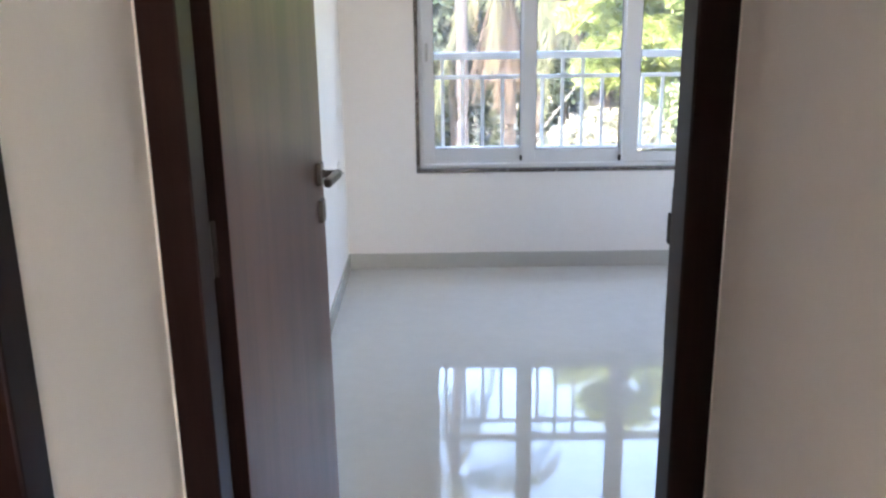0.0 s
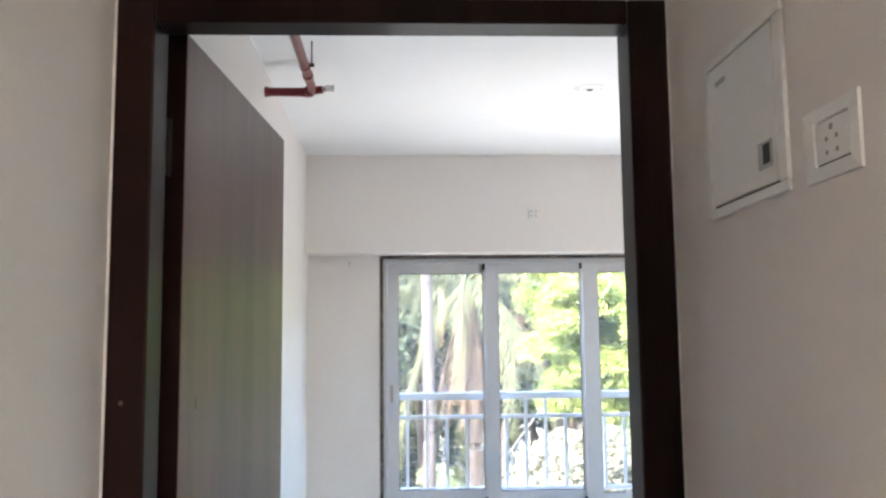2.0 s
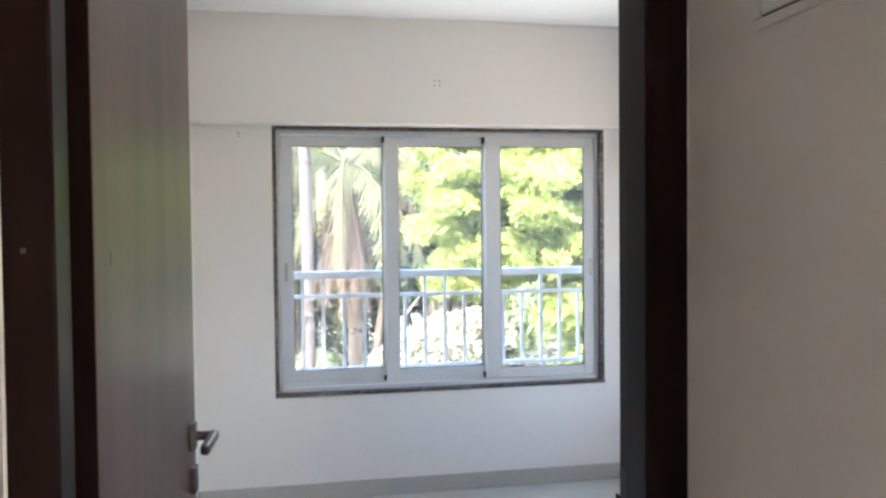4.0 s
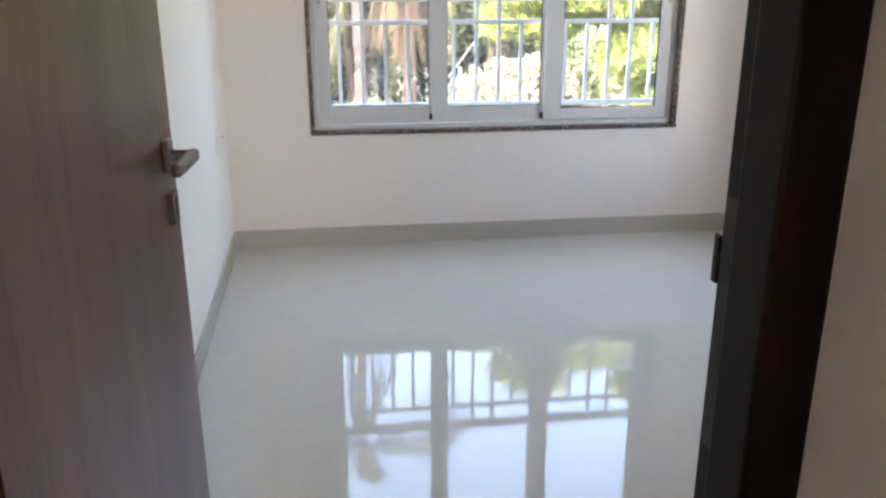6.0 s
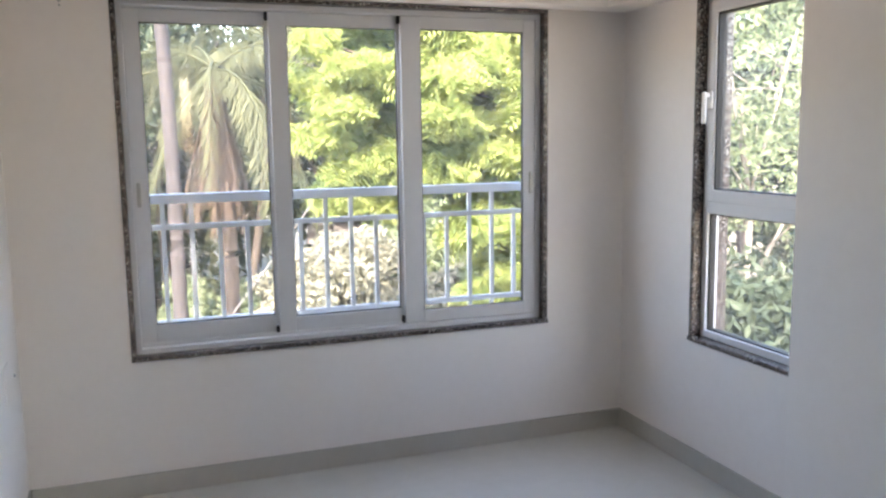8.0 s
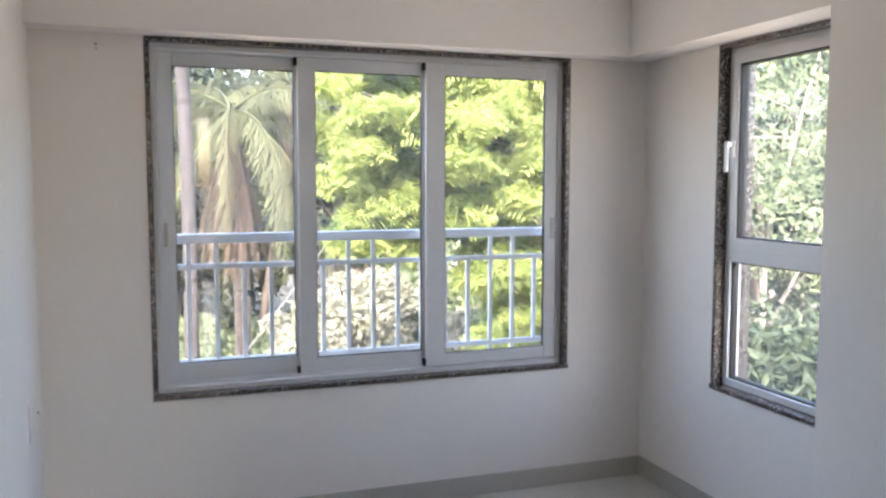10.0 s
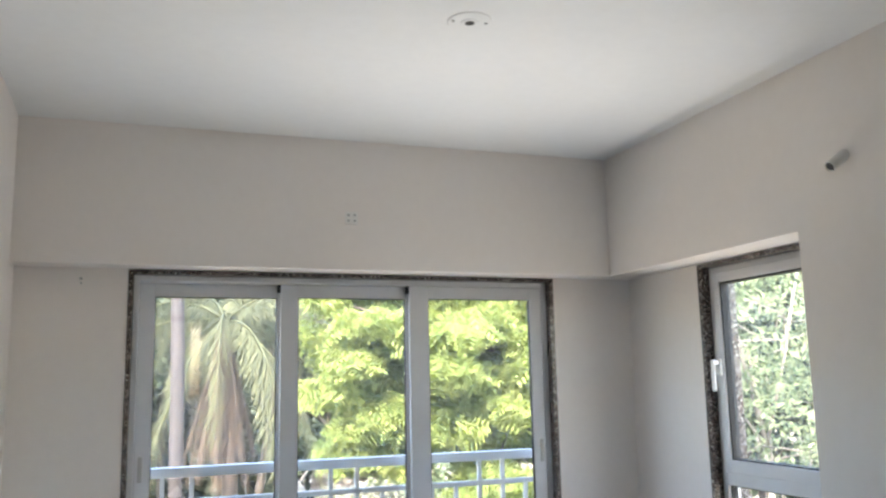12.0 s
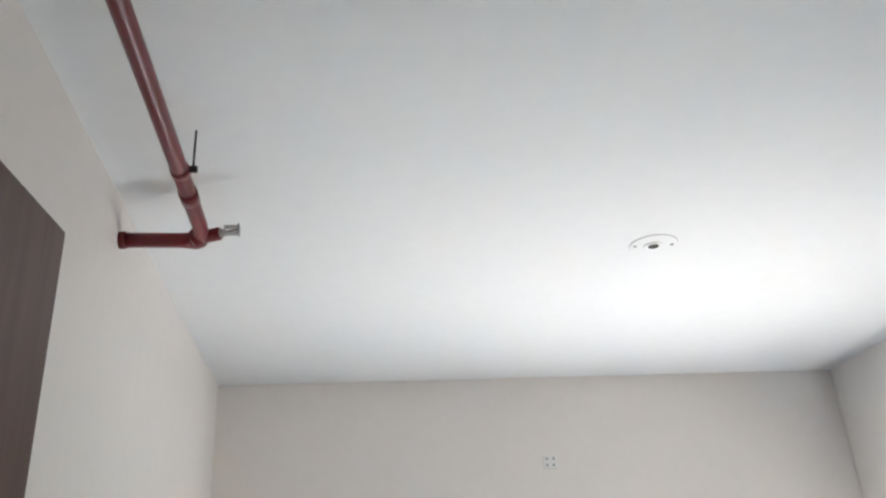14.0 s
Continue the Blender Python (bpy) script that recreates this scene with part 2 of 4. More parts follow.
# ---- plan ----
WX0, WX1, WXC = -0.224, 2.43, 2.26        # room: west wall, east wall, column face
NY, NYO, BEAM_Y = 5.04, 5.19, 4.915      # north wall inside and outside, beam face
DY0, DY1 = 1.677, 1.79                    # door wall
CZ, BZ = 2.55, 2.0                       # ceiling, beam underside
COL_Y = 3.73
W1X0, W1X1, W1Z0, W1Z1 = 0.18, 2.026, 0.559, 2.0
W2Y0, W2Y1 = 3.74, 4.50
LX0, LX1 = -0.122, 0.778                  # lobby walls
OUT = 2.60                               # outer face of the east wall
BACK = -4.6

bm = bmesh.new()
box(bm, -2.6, OUT, BACK - 0.15, NYO, -0.15, 0)
structure("floor", bm, FLOOR, "glossy ivory polished tile floor reflecting the windows", "floor")
bm = bmesh.new()
box(bm, -2.6, OUT, BACK - 0.15, NYO, CZ, CZ + 0.15)
structure("ceiling", bm, CEIL, "plain white painted ceiling", "ceiling")

bm = bmesh.new()
box(bm, WX0 - 0.15, W1X0, NY, NYO, 0, CZ)
box(bm, W1X1, OUT, NY, NYO, 0, CZ)
box(bm, W1X0, W1X1, NY, NYO, 0, W1Z0)
box(bm, W1X0, W1X1, NY, NYO, W1Z1, CZ)
structure("wall_north", bm, WALL, "off-white painted wall with a wide sliding window", "wall")
bm = bmesh.new()
box(bm, WX1, OUT, W2Y1, NY, 0, CZ)
box(bm, WX1, OUT, W2Y0, W2Y1, 0, W1Z0)
box(bm, WX1, OUT, W2Y0, W2Y1, W1Z1, CZ)
box(bm, WX1, OUT, DY1, W2Y0, 0, CZ)
structure("wall_east", bm, WALL, "off-white painted side wall with a narrow window", "wall")
structure("column", B(WXC, WX1, DY1, COL_Y, 0, CZ), WALL, "off-white plastered column standing proud of the side wall", "column")
bm = bmesh.new()
box(bm, WX0, WXC, BEAM_Y, NY, BZ, CZ, bevel=0.003)
structure("beam_north", bm, WALL, "off-white plastered beam above the wide window", "beam")
bm = bmesh.new()
box(bm, WXC, WX1, COL_Y, NY, BZ, CZ)
structure("beam_east", bm, WALL, "off-white plastered beam above the narrow window", "beam")


def slanted(bm):
    """The west wall runs slightly out of square: it comes in towards the door."""
    for v in bm.verts:
        v.co.x += 0.021 * (NY - v.co.y)
    return bm


structure("wall_west", slanted(B(WX0 - 0.15, WX0, DY1, NY, 0, CZ)), WALL, "off-white painted wall behind the open door", "wall")

# door wall with its opening
FX0, FX1, FTOP = -0.117, 0.775, 2.088
bm = bmesh.new()
box(bm, WX0 - 0.15, FX0, DY0, DY1, 0, CZ)
box(bm, FX1, OUT, DY0, DY1, 0, CZ)
box(bm, FX0, FX1, DY0, DY1, FTOP, CZ)
structure("wall_south", bm, LOBBY, "off-white painted wall round the bedroom door", "wall")

# passage closed by plain walls; the unseen room behind is added to light it
D2Y0, D2Y1, D2TOP = 0.373, 1.253, 2.085
bm = bmesh.new()
box(bm, LX0 - 0.13, LX0, D2Y1, DY0, 0, CZ)
box(bm, LX0 - 0.13, LX0, -0.6, D2Y0, 0, CZ)
box(bm, LX0 - 0.13, LX0, D2Y0, D2Y1, D2TOP, CZ)
structure("wall_passage_west", bm, LOBBY, "off-white passage wall with a dark door frame", "wall")
structure("wall_passage_east", B(LX1, LX1 + 0.13, -0.6, DY0, 0, CZ), LOBBY, "off-white passage wall with electrical plates", "wall")
bm = bmesh.new()
box(bm, -2.6, LX0 - 0.13, -0.6, -0.45, 0, CZ)
box(bm, LX1 + 0.13, OUT, -0.6, -0.45, 0, CZ)
box(bm, -2.6, -2.45, BACK, -0.6, 0, CZ)
box(bm, OUT - 0.15, OUT, BACK, -0.6, 0, CZ)
box(bm, -2.6, -2.3, BACK - 0.15, BACK, 0, CZ)
box(bm, -1.88, 0.85, BACK - 0.15, BACK, 0, CZ)
box(bm, 2.4, OUT, BACK - 0.15, BACK, 0, CZ)
# invented openings, placed and sized for the daylight they throw into the passage
for x0, x1 in ((-2.3, -1.88), (0.85, 2.4)):
    box(bm, x0, x1, BACK - 0.15, BACK, 0, 0.15)
    box(bm, x0, x1, BACK - 0.15, BACK, 2.4, CZ)
structure("wall_added_back_room", bm, LOBBY, "plain unseen walls added behind the passage, with openings that light it", "wall")
bm = bmesh.new()
box(bm, LX0 - 1.2, LX0 - 0.9, -0.45, DY0, 0, CZ)
structure("wall_side_room", bm, LOBBY, "plain wall of the closed side room", "wall")
structure("wall_outer", B(-2.7, OUT, BACK - 0.15, NYO, -3.4, -0.15), OUTER, "plain outer wall of the storey below", "wall")

# skirting
SH, ST = 0.09, 0.011
bm = bmesh.new()
box(bm, WX0 + ST, WX1 - ST, NY - ST, NY, 0, SH, bevel=0.002)
structure("baseboard_north", bm, SKIRT, "grey-beige tile skirting below the wide window", "baseboard")
structure("baseboard_west", slanted(B(WX0, WX0 + ST, DY1, NY, 0, SH, bevel=0.002)), SKIRT, "grey-beige tile skirting behind the door", "baseboard")
structure("baseboard_east", B(WX1 - ST, WX1, COL_Y + ST, NY, 0, SH, bevel=0.002), SKIRT, "grey-beige tile skirting below the narrow window", "baseboard")
bm = bmesh.new()
box(bm, WXC - ST, WXC, DY1, COL_Y + ST, 0, SH, bevel=0.002)
box(bm, WXC, WX1, COL_Y, COL_Y + ST, 0, SH, bevel=0.002)
structure("baseboard_column", bm, SKIRT, "grey-beige tile skirting round the column", "baseboard")


# ---- window_1, three sliding sashes in a granite lined opening ----
w1 = thing("window_1", (1.1, NY, W1Z0), "wide three-sash white aluminium sliding window lined with speckled granite", "window", kind="structure")
g = 0.02
part("granite_sill", B(W1X0, W1X1, NY - 0.012, NYO + 0.02, W1Z0, W1Z0 + g, bevel=0.002), GRANITE, w1, "speckled granite sill")
part("granite_head", B(W1X0 + g, W1X1 - g, NY - 0.004, NYO, W1Z1 - g, W1Z1 - 0.002, bevel=0.002), GRANITE, w1, "speckled granite head")
part("granite_jamb", B(W1X0, W1X0 + g, NY - 0.004, NYO, W1Z0 + g, W1Z1 - 0.002, bevel=0.002), GRANITE, w1, "speckled granite lining")
part("granite_jamb", B(W1X1 - g, W1X1, NY - 0.004, NYO, W1Z0 + g, W1Z1 - 0.002, bevel=0.002), GRANITE, w1, "speckled granite lining")
fx0, fx1, fz0, fz1 = W1X0 + g, W1X1 - g, W1Z0 + g, W1Z1 - g
for nm, a in (("track_jamb", (fx0, fx0 + 0.022, 5.078, 5.175, fz0, fz1)), ("track_jamb", (fx1 - 0.022, fx1, 5.078, 5.175, fz0, fz1)),
              ("track_head", (fx0 + 0.022, fx1 - 0.022, 5.078, 5.175, fz1 - 0.022, fz1)), ("track_sill", (fx0 + 0.022, fx1 - 0.022, 5.072, 5.175, fz0, fz0 + 0.022))):
    part(nm, B(*a, bevel=0.002), WHITE_METAL, w1)
for yy in (5.100, 5.128, 5.156):
    part("track_rib", B(fx0 + 0.022, fx1 - 0.022, yy, yy + 0.003, fz0 + 0.022, fz0 + 0.034), WHITE_METAL, w1)


def sash(x0, x1, gx0, gx1, gz0, gz1, y, parent, latch):
    """One sliding sash: four members with a recessed pane held by a black gasket."""
    z0, z1 = fz0 + 0.026, fz1 - 0.024
    bm = bmesh.new()
    box(bm, x0, gx0, y, y + 0.026, z0, z1, bevel=0.003)
    box(bm, gx1, x1, y, y + 0.026, z0, z1, bevel=0.003)
    box(bm, gx0, gx1, y + 0.001, y + 0.025, z0, gz0, bevel=0.003)
    box(bm, gx0, gx1, y + 0.001, y + 0.025, gz1, z1, bevel=0.003)
    s = part("sash", bm, WHITE_METAL, parent)
    bm = bmesh.new()
    k = 0.004
    for a in ((gx0, gx0 + k, gz0, gz1), (gx1 - k, gx1, gz0, gz1), (gx0 + k, gx1 - k, gz0, gz0 + k), (gx0 + k, gx1 - k, gz1 - k, gz1)):
        box(bm, a[0], a[1], y + 0.006, y + 0.020, a[2], a[3])
    part("gasket", bm, BLACK, s, "black rubber gasket")
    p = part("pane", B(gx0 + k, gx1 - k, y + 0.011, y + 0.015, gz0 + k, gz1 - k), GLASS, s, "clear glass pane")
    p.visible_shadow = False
    if latch:
        part("pull", B(latch - 0.008, latch + 0.008, y - 0.004, y, 1.17, 1.27, bevel=0.003), GREY_METAL, s, "grey recessed sash pull")
    return s


sash(0.222, 0.800, 0.283, 0.772, 0.680, 1.902, 5.142, w1, 0.245)
sash(0.783, 1.370, 0.857, 1.332, 0.672, 1.902, 5.114, w1, 0)
sash(1.343, 1.984, 1.431, 1.925, 0.658, 1.902, 5.086, w1, 1.962)
for x, yy in ((0.770, 5.118), (1.330, 5.094)):
    for z in (fz0 + 0.026, fz1 - 0.058):
        part("end_block", B(x, x + 0.013, yy, yy + 0.02, z, z + 0.034, bevel=0.002), BLACK, w1, "black plastic sash end block")

# ---- window_2, casement over a fixed light ----
w2 = thing("window_2", (WX1, 4.12, W1Z0), "narrow white window with a casement over a fixed pane, granite lined", "window", kind="structure")
part("granite_sill", B(WX1 - 0.012, OUT + 0.02, W2Y0, W2Y1, W1Z0, W1Z0 + g, bevel=0.002), GRANITE, w2, "speckled granite sill")
part("granite_head", B(WX1 - 0.004, OUT, W2Y0 + g, W2Y1 - g, W1Z1 - g, W1Z1 - 0.002, bevel=0.002), GRANITE, w2, "speckled granite head")
part("granite_jamb", B(WX1 - 0.004, OUT, W2Y0, W2Y0 + g, W1Z0 + g, W1Z1 - 0.002, bevel=0.002), GRANITE, w2, "speckled granite lining")
part("granite_jamb", B(WX1 - 0.004, OUT, W2Y1 - g, W2Y1, W1Z0 + g, W1Z1 - 0.002, bevel=0.002), GRANITE, w2, "speckled granite lining")
vy0, vy1 = W2Y0 + g, W2Y1 - g
VX = 2.470
bm = bmesh.new()
for a in ((vy0, vy0 + 0.028, fz0, fz1), (vy1 - 0.028, vy1, fz0, fz1), (vy0 + 0.028, vy1 - 0.028, fz0, fz0 + 0.03), (vy0 + 0.028, vy1 - 0.028, fz1 - 0.028, fz1), (vy0 + 0.028, vy1 - 0.028, 1.105, 1.165)):
    box(bm, VX, VX + 0.06, a[0], a[1], a[2], a[3], bevel=0.003)
part("window_frame", bm, WHITE_METAL, w2)
bm = bmesh.new()
cy0, cy1, cz0, cz1 = vy0 + 0.024, vy1 - 0.024, 1.155, fz1 - 0.022
for a in ((cy0, cy0 + 0.045, cz0, cz1), (cy1 - 0.042, cy1, cz0, cz1), (cy0 + 0.045, cy1 - 0.042, cz0, cz0 + 0.05), (cy0 + 0.045, cy1 - 0.042, cz1 - 0.042, cz1)):
    box(bm, VX - 0.008, VX + 0.045, a[0], a[1], a[2], a[3], bevel=0.003)
cas = part("casement", bm, WHITE_METAL, w2)
bm = bmesh.new()
k = 0.006
gy0, gy1, gz0, gz1 = cy0 + 0.045, cy1 - 0.042, cz0 + 0.05, cz1 - 0.042
for a in ((gy0, gy0 + k, gz0, gz1), (gy1 - k, gy1, gz0, gz1), (gy0 + k, gy1 - k, gz0, gz0 + k), (gy0 + k, gy1 - k, gz1 - k, gz1)):
    box(bm, VX + 0.0, VX + 0.04, a[0], a[1], a[2], a[3])
part("gasket", bm, BLACK, cas, "black rubber gasket")
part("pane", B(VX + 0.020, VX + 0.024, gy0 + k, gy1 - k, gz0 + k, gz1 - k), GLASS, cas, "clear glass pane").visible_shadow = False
bm = bmesh.new()
box(bm, VX - 0.020, VX - 0.008, cy1 - 0.034, cy1 - 0.012, 1.535, 1.605, bevel=0.004)
box(bm, VX - 0.045, VX - 0.020, cy1 - 0.030, cy1 - 0.014, 1.580, 1.600, bevel=0.004)
box(bm, VX - 0.052, VX - 0.038, cy1 - 0.032, cy1 - 0.012, 1.475, 1.602, bevel=0.005)
part("casement_handle", bm, PLASTIC, cas, "white casement handle")
bm = bmesh.new()
gy0, gy1, gz0, gz1 = vy0 + 0.028, vy1 - 0.028, fz0 + 0.03, 1.105
for a in ((gy0, gy0 + k, gz0, gz1), (gy1 - k, gy1, gz0, gz1), (gy0 + k, gy1 - k, gz0, gz0 + k), (gy0 + k, gy1 - k, gz1 - k, gz1)):
    box(bm, VX + 0.014, VX + 0.044, a[0], a[1], a[2], a[3])
part("gasket", bm, BLACK, w2, "black rubber gasket")
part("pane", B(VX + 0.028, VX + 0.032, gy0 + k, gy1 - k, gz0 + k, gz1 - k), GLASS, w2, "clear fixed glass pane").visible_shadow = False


# ---- door_1: frame, open leaf, furniture ----
d1 = thing("door_1", (0.3, 1.72, 0), "brown wood-grain bedroom door standing open in a dark frame", "door", kind="structure")
FY0, FY1 = DY0 - 0.006, 1.800
FS = 1.748
part("frame_post", B(FX0, FX0 + 0.061, FY0, FS, 0, FTOP, bevel=0.004), FRAME_WOOD, d1, "dark brown frame post")
part("frame_rebate", B(FX0, FX0 + 0.046, FS, FY1, 0, FTOP, bevel=0.002), FRAME_WOOD, d1)
part("frame_post", B(FX1 - 0.064, FX1, FY0, FS, 0, FTOP, bevel=0.004), FRAME_WOOD, d1, "dark brown frame post")
part("frame_rebate", B(FX1 - 0.049, FX1, FS, FY1, 0, FTOP, bevel=0.002), FRAME_WOOD, d1)
part("plugged_screw_hole", B(-0.095, -0.089, FY0 - 0.0010, FY0 - 0.0002, 1.438, 1.445), NICKEL, d1, "small pale plug in the frame")
part("frame_head", B(FX0 + 0.061, FX1 - 0.064, FY0, 1.735, FTOP - 0.042, FTOP, bevel=0.004), FRAME_WOOD, d1, "dark brown frame head")
part("frame_rebate", B(FX0 + 0.046, FX1 - 0.049, FS, FY1, FTOP - 0.005, FTOP, bevel=0.001), FRAME_WOOD, d1)
for z in (0.26, 0.94, 1.82):
    bm = bmesh.new()
    box(bm, FX0 + 0.0465, FX0 + 0.049, FS + 0.004, FY1 - 0.004, z, z + 0.1, bevel=0.001)
    tube(bm, (FX0 + 0.050, FY1 + 0.004, z), (FX0 + 0.050, FY1 + 0.004, z + 0.1), 0.005, seg=10)
    part("hinge", bm, DARK_METAL, d1, "dull metal butt hinge")

# the leaf turns a little past square; its own axes: u along the leaf, w out of its face
HX, HY = -0.039, 1.803
ANG = math.atan2(2.600 - HY, 0.010 - HX)
LEAFW = math.hypot(2.600 - HY, 0.010 - HX)
LM = Matrix.Translation((HX, HY, 0)) @ Matrix.Rotation(ANG, 4, "Z")


def leaf_part(name, bm, material, parent, label="", smooth=False):
    bmesh.ops.transform(bm, matrix=LM, verts=bm.verts)
    return part(name, bm, material, parent, label, smooth)


leaf = leaf_part("door_leaf", B(0, LEAFW, 0.0, 0.038, 0.006, 2.076, bevel=0.0015), LEAF_WOOD, d1, "brown vertical-grain laminate door leaf")
leaf_part("edge_strip", B(-0.0015, -0.0002, 0.001, 0.037, 0.01, 2.073), FRAME_WOOD, leaf, "dark edge lipping")
leaf_part("edge_strip", B(LEAFW + 0.0002, LEAFW + 0.0015, 0.001, 0.037, 0.01, 2.073), FRAME_WOOD, leaf, "dark edge lipping")
U = LEAFW - 0.062
HZ, KZ = 0.994, 0.896
bm = bmesh.new()
box(bm, U - 0.0185, U + 0.0185, -0.013, -0.0002, HZ - 0.030, HZ + 0.030, bevel=0.003)
leaf_part("rose", bm, NICKEL, leaf, "satin nickel handle rose")
bm = bmesh.new()
path_tube(bm, [(U, -0.012, HZ), (U, -0.020, HZ), (U, -0.046, HZ)], [0.0125, 0.0105, 0.0105], 16)
n_neck = len(bm.verts)
box(bm, U - 0.118, U + 0.012, -0.062, -0.042, HZ - 0.0115, HZ + 0.0115, bevel=0.007)
bm.verts.ensure_lookup_table()
for v in bm.verts[n_neck:]:
    if v.co.x < U - 0.05:
        v.co.z -= 0.004
        v.co.y += 0.004
leaf_part("lever_handle", bm, NICKEL, leaf, "satin nickel lever handle")
bm = bmesh.new()
o = (U - 0.0185, U + 0.0185, KZ - 0.030, KZ + 0.030)
i = (U - 0.006, U + 0.006, KZ - 0.019, KZ + 0.019)
box(bm, o[0], i[0], -0.013, -0.0002, o[2], o[3], bevel=0.002)
box(bm, i[1], o[1], -0.013, -0.0002, o[2], o[3], bevel=0.002)
box(bm, i[0], i[1], -0.013, -0.0002, o[2], i[2], bevel=0.001)
box(bm, i[0], i[1], -0.013, -0.0002, i[3], o[3], bevel=0.001)
leaf_part("keyhole_plate", bm, NICKEL, leaf, "satin nickel keyhole plate")
leaf_part("keyhole", B(i[0], i[1], -0.004, -0.0002, i[2], i[3]), BLACK, leaf, "black keyhole recess")
leaf_part("scuff", B(0.082, 0.085, -0.0006, -0.0002, 1.414, 1.434), FRAME_WOOD, leaf, "short dark scuff")
# strike on the latch side post
bm = bmesh.new()
box(bm, FX1 - 0.0515, FX1 - 0.0492, FY1 - 0.040, FY1 - 0.006, 0.80, 1.09, bevel=0.001)
box(bm, FX1 - 0.054, FX1 - 0.0492, FY1 - 0.006, FY1 + 0.008, 0.990, 1.045, bevel=0.003)
part("strike_plate", bm, DARK_METAL, d1, "dull bronze strike plate with a lip")
# raised black strips put in for the shade inside the slots
part("strike_slot", B(FX1 - 0.0522, FX1 - 0.0516, FY1 - 0.030, FY1 - 0.014, 0.878, 0.945), BLACK, d1, "black strip that stands for the dark bolt slot")
part("strike_slot", B(FX1 - 0.0522, FX1 - 0.0516, FY1 - 0.030, FY1 - 0.014, 0.998, 1.038), BLACK, d1, "black strip that stands for the dark latch slot")

# ---- door_2, closed, on the passage's west wall ----
d2 = thing("door_2", (LX0, 0.83, 0), "closed brown door in a dark wooden frame beside the passage", "door", kind="structure")
for a, b_ in ((D2Y0, D2Y0 + 0.061), (D2Y1 - 0.061, D2Y1)):
    part("frame_post", B(LX0 - 0.12, LX0 + 0.006, a, b_, 0, D2TOP, bevel=0.004), FRAME_WOOD, d2, "dark brown frame post")
part("frame_head", B(LX0 - 0.12, LX0 + 0.006, D2Y0 + 0.061, D2Y1 - 0.061, D2TOP - 0.056, D2TOP, bevel=0.004), FRAME_WOOD, d2, "dark brown frame head")
part("door_leaf", B(LX0 - 0.115, LX0 - 0.078, D2Y0 + 0.062, D2Y1 - 0.062, 0.006, D2TOP - 0.058, bevel=0.0015), LEAF_WOOD, d2, "brown laminate door leaf")

# ---- railing outside window_1 ----
RY = 5.225
rail = thing("railing", (1.1, RY, 0.655), "white painted metal safety railing just outside the wide window", "railing")
part("top_rail", B(0.0, 2.2, RY - 0.022, RY + 0.022, 1.176, 1.216, bevel=0.003), RAIL_PAINT, rail)
part("middle_rail", B(0.0, 2.2, RY - 0.011, RY + 0.011, 1.066, 1.088, bevel=0.002), RAIL_PAINT, rail)
part("bottom_rail", B(0.0, 2.2, RY - 0.011, RY + 0.011, 0.656, 0.680, bevel=0.002), RAIL_PAINT, rail)
full = {2, 3, 8, 9, 14, 15}
for n in range(19):
    x = 0.103 + 0.1146 * n
    part("baluster", B(x - 0.009, x + 0.009, RY - 0.0085, RY + 0.0085, 0.600 if n in full else 0.680, 1.176 if n in full else 1.066, bevel=0.0015), RAIL_PAINT, rail)
for x in (0.0, 2.2):
    part("rail_bracket", B(x - 0.015, x + 0.015, NYO, RY, 1.15, 1.21, bevel=0.002), RAIL_PAINT, rail)
    part("rail_bracket", B(x - 0.015, x + 0.015, NYO, RY, 0.64, 0.70, bevel=0.002), RAIL_PAINT, rail)

# ---- sprinkler pipe below the ceiling ----
PZ = 2.462
sp = thing("sprinkler_pipe", (0.012, 3.0, CZ), "dark red painted fire sprinkler pipe below the ceiling", "pipe")
part("main_pipe", path_tube(bmesh.new(), [(0.016, DY1, PZ), (0.010, 2.4, PZ), (-0.008, 3.36, PZ), (-0.012, 3.40, PZ), (-0.020, 3.424, PZ)], [0.0160] * 5, 20), RED, sp, "", True)
part("coupling", path_tube(bmesh.new(), [(-0.005, 3.21, PZ), (-0.006, 3.25, PZ)], [0.0185, 0.0185], 20), RED, sp, "", True)
bm = bmesh.new()
path_tube(bm, [(-0.020, 3.40, PZ), (-0.022, 3.431, PZ), (-0.028, 3.434, PZ), (-0.060, 3.432, PZ), (-0.176, 3.428, PZ)], [0.018, 0.020, 0.0195, 0.0165, 0.0165], 20)
part("branch_pipe", bm, RED, sp, "", True)
part("end_cap", path_tube(bmesh.new(), [(-0.176, 3.428, PZ), (-0.19, 3.428, PZ)], [0.0195, 0.0195], 20), RED, sp, "red pipe cap", True)
part("nipple", path_tube(bmesh.new(), [(-0.018, 3.420, PZ), (0.026, 3.400, PZ), (0.030, 3.398, PZ)], [0.0145, 0.0145, 0.011], 16), RED, sp, "dark red nipple", True)
bm = bmesh.new()
path_tube(bm, [(0.030, 3.398, PZ), (0.040, 3.393, PZ)], [0.010, 0.008], 12)
box(bm, 0.038, 0.070, 3.376, 3.392, PZ + 0.007, PZ + 0.0095, bevel=0.001)
box(bm, 0.038, 0.070, 3.376, 3.392, PZ - 0.0095, PZ - 0.007, bevel=0.001)
box(bm, 0.069, 0.072, 3.370, 3.396, PZ - 0.011, PZ + 0.011, bevel=0.001)
tube(bm, (0.042, 3.390, PZ), (0.072, 3.378, PZ), 0.0025, seg=8)
part("sprinkler_head", bm, GREY_METAL, sp, "grey metal sidewall sprinkler head")
bm = bmesh.new()
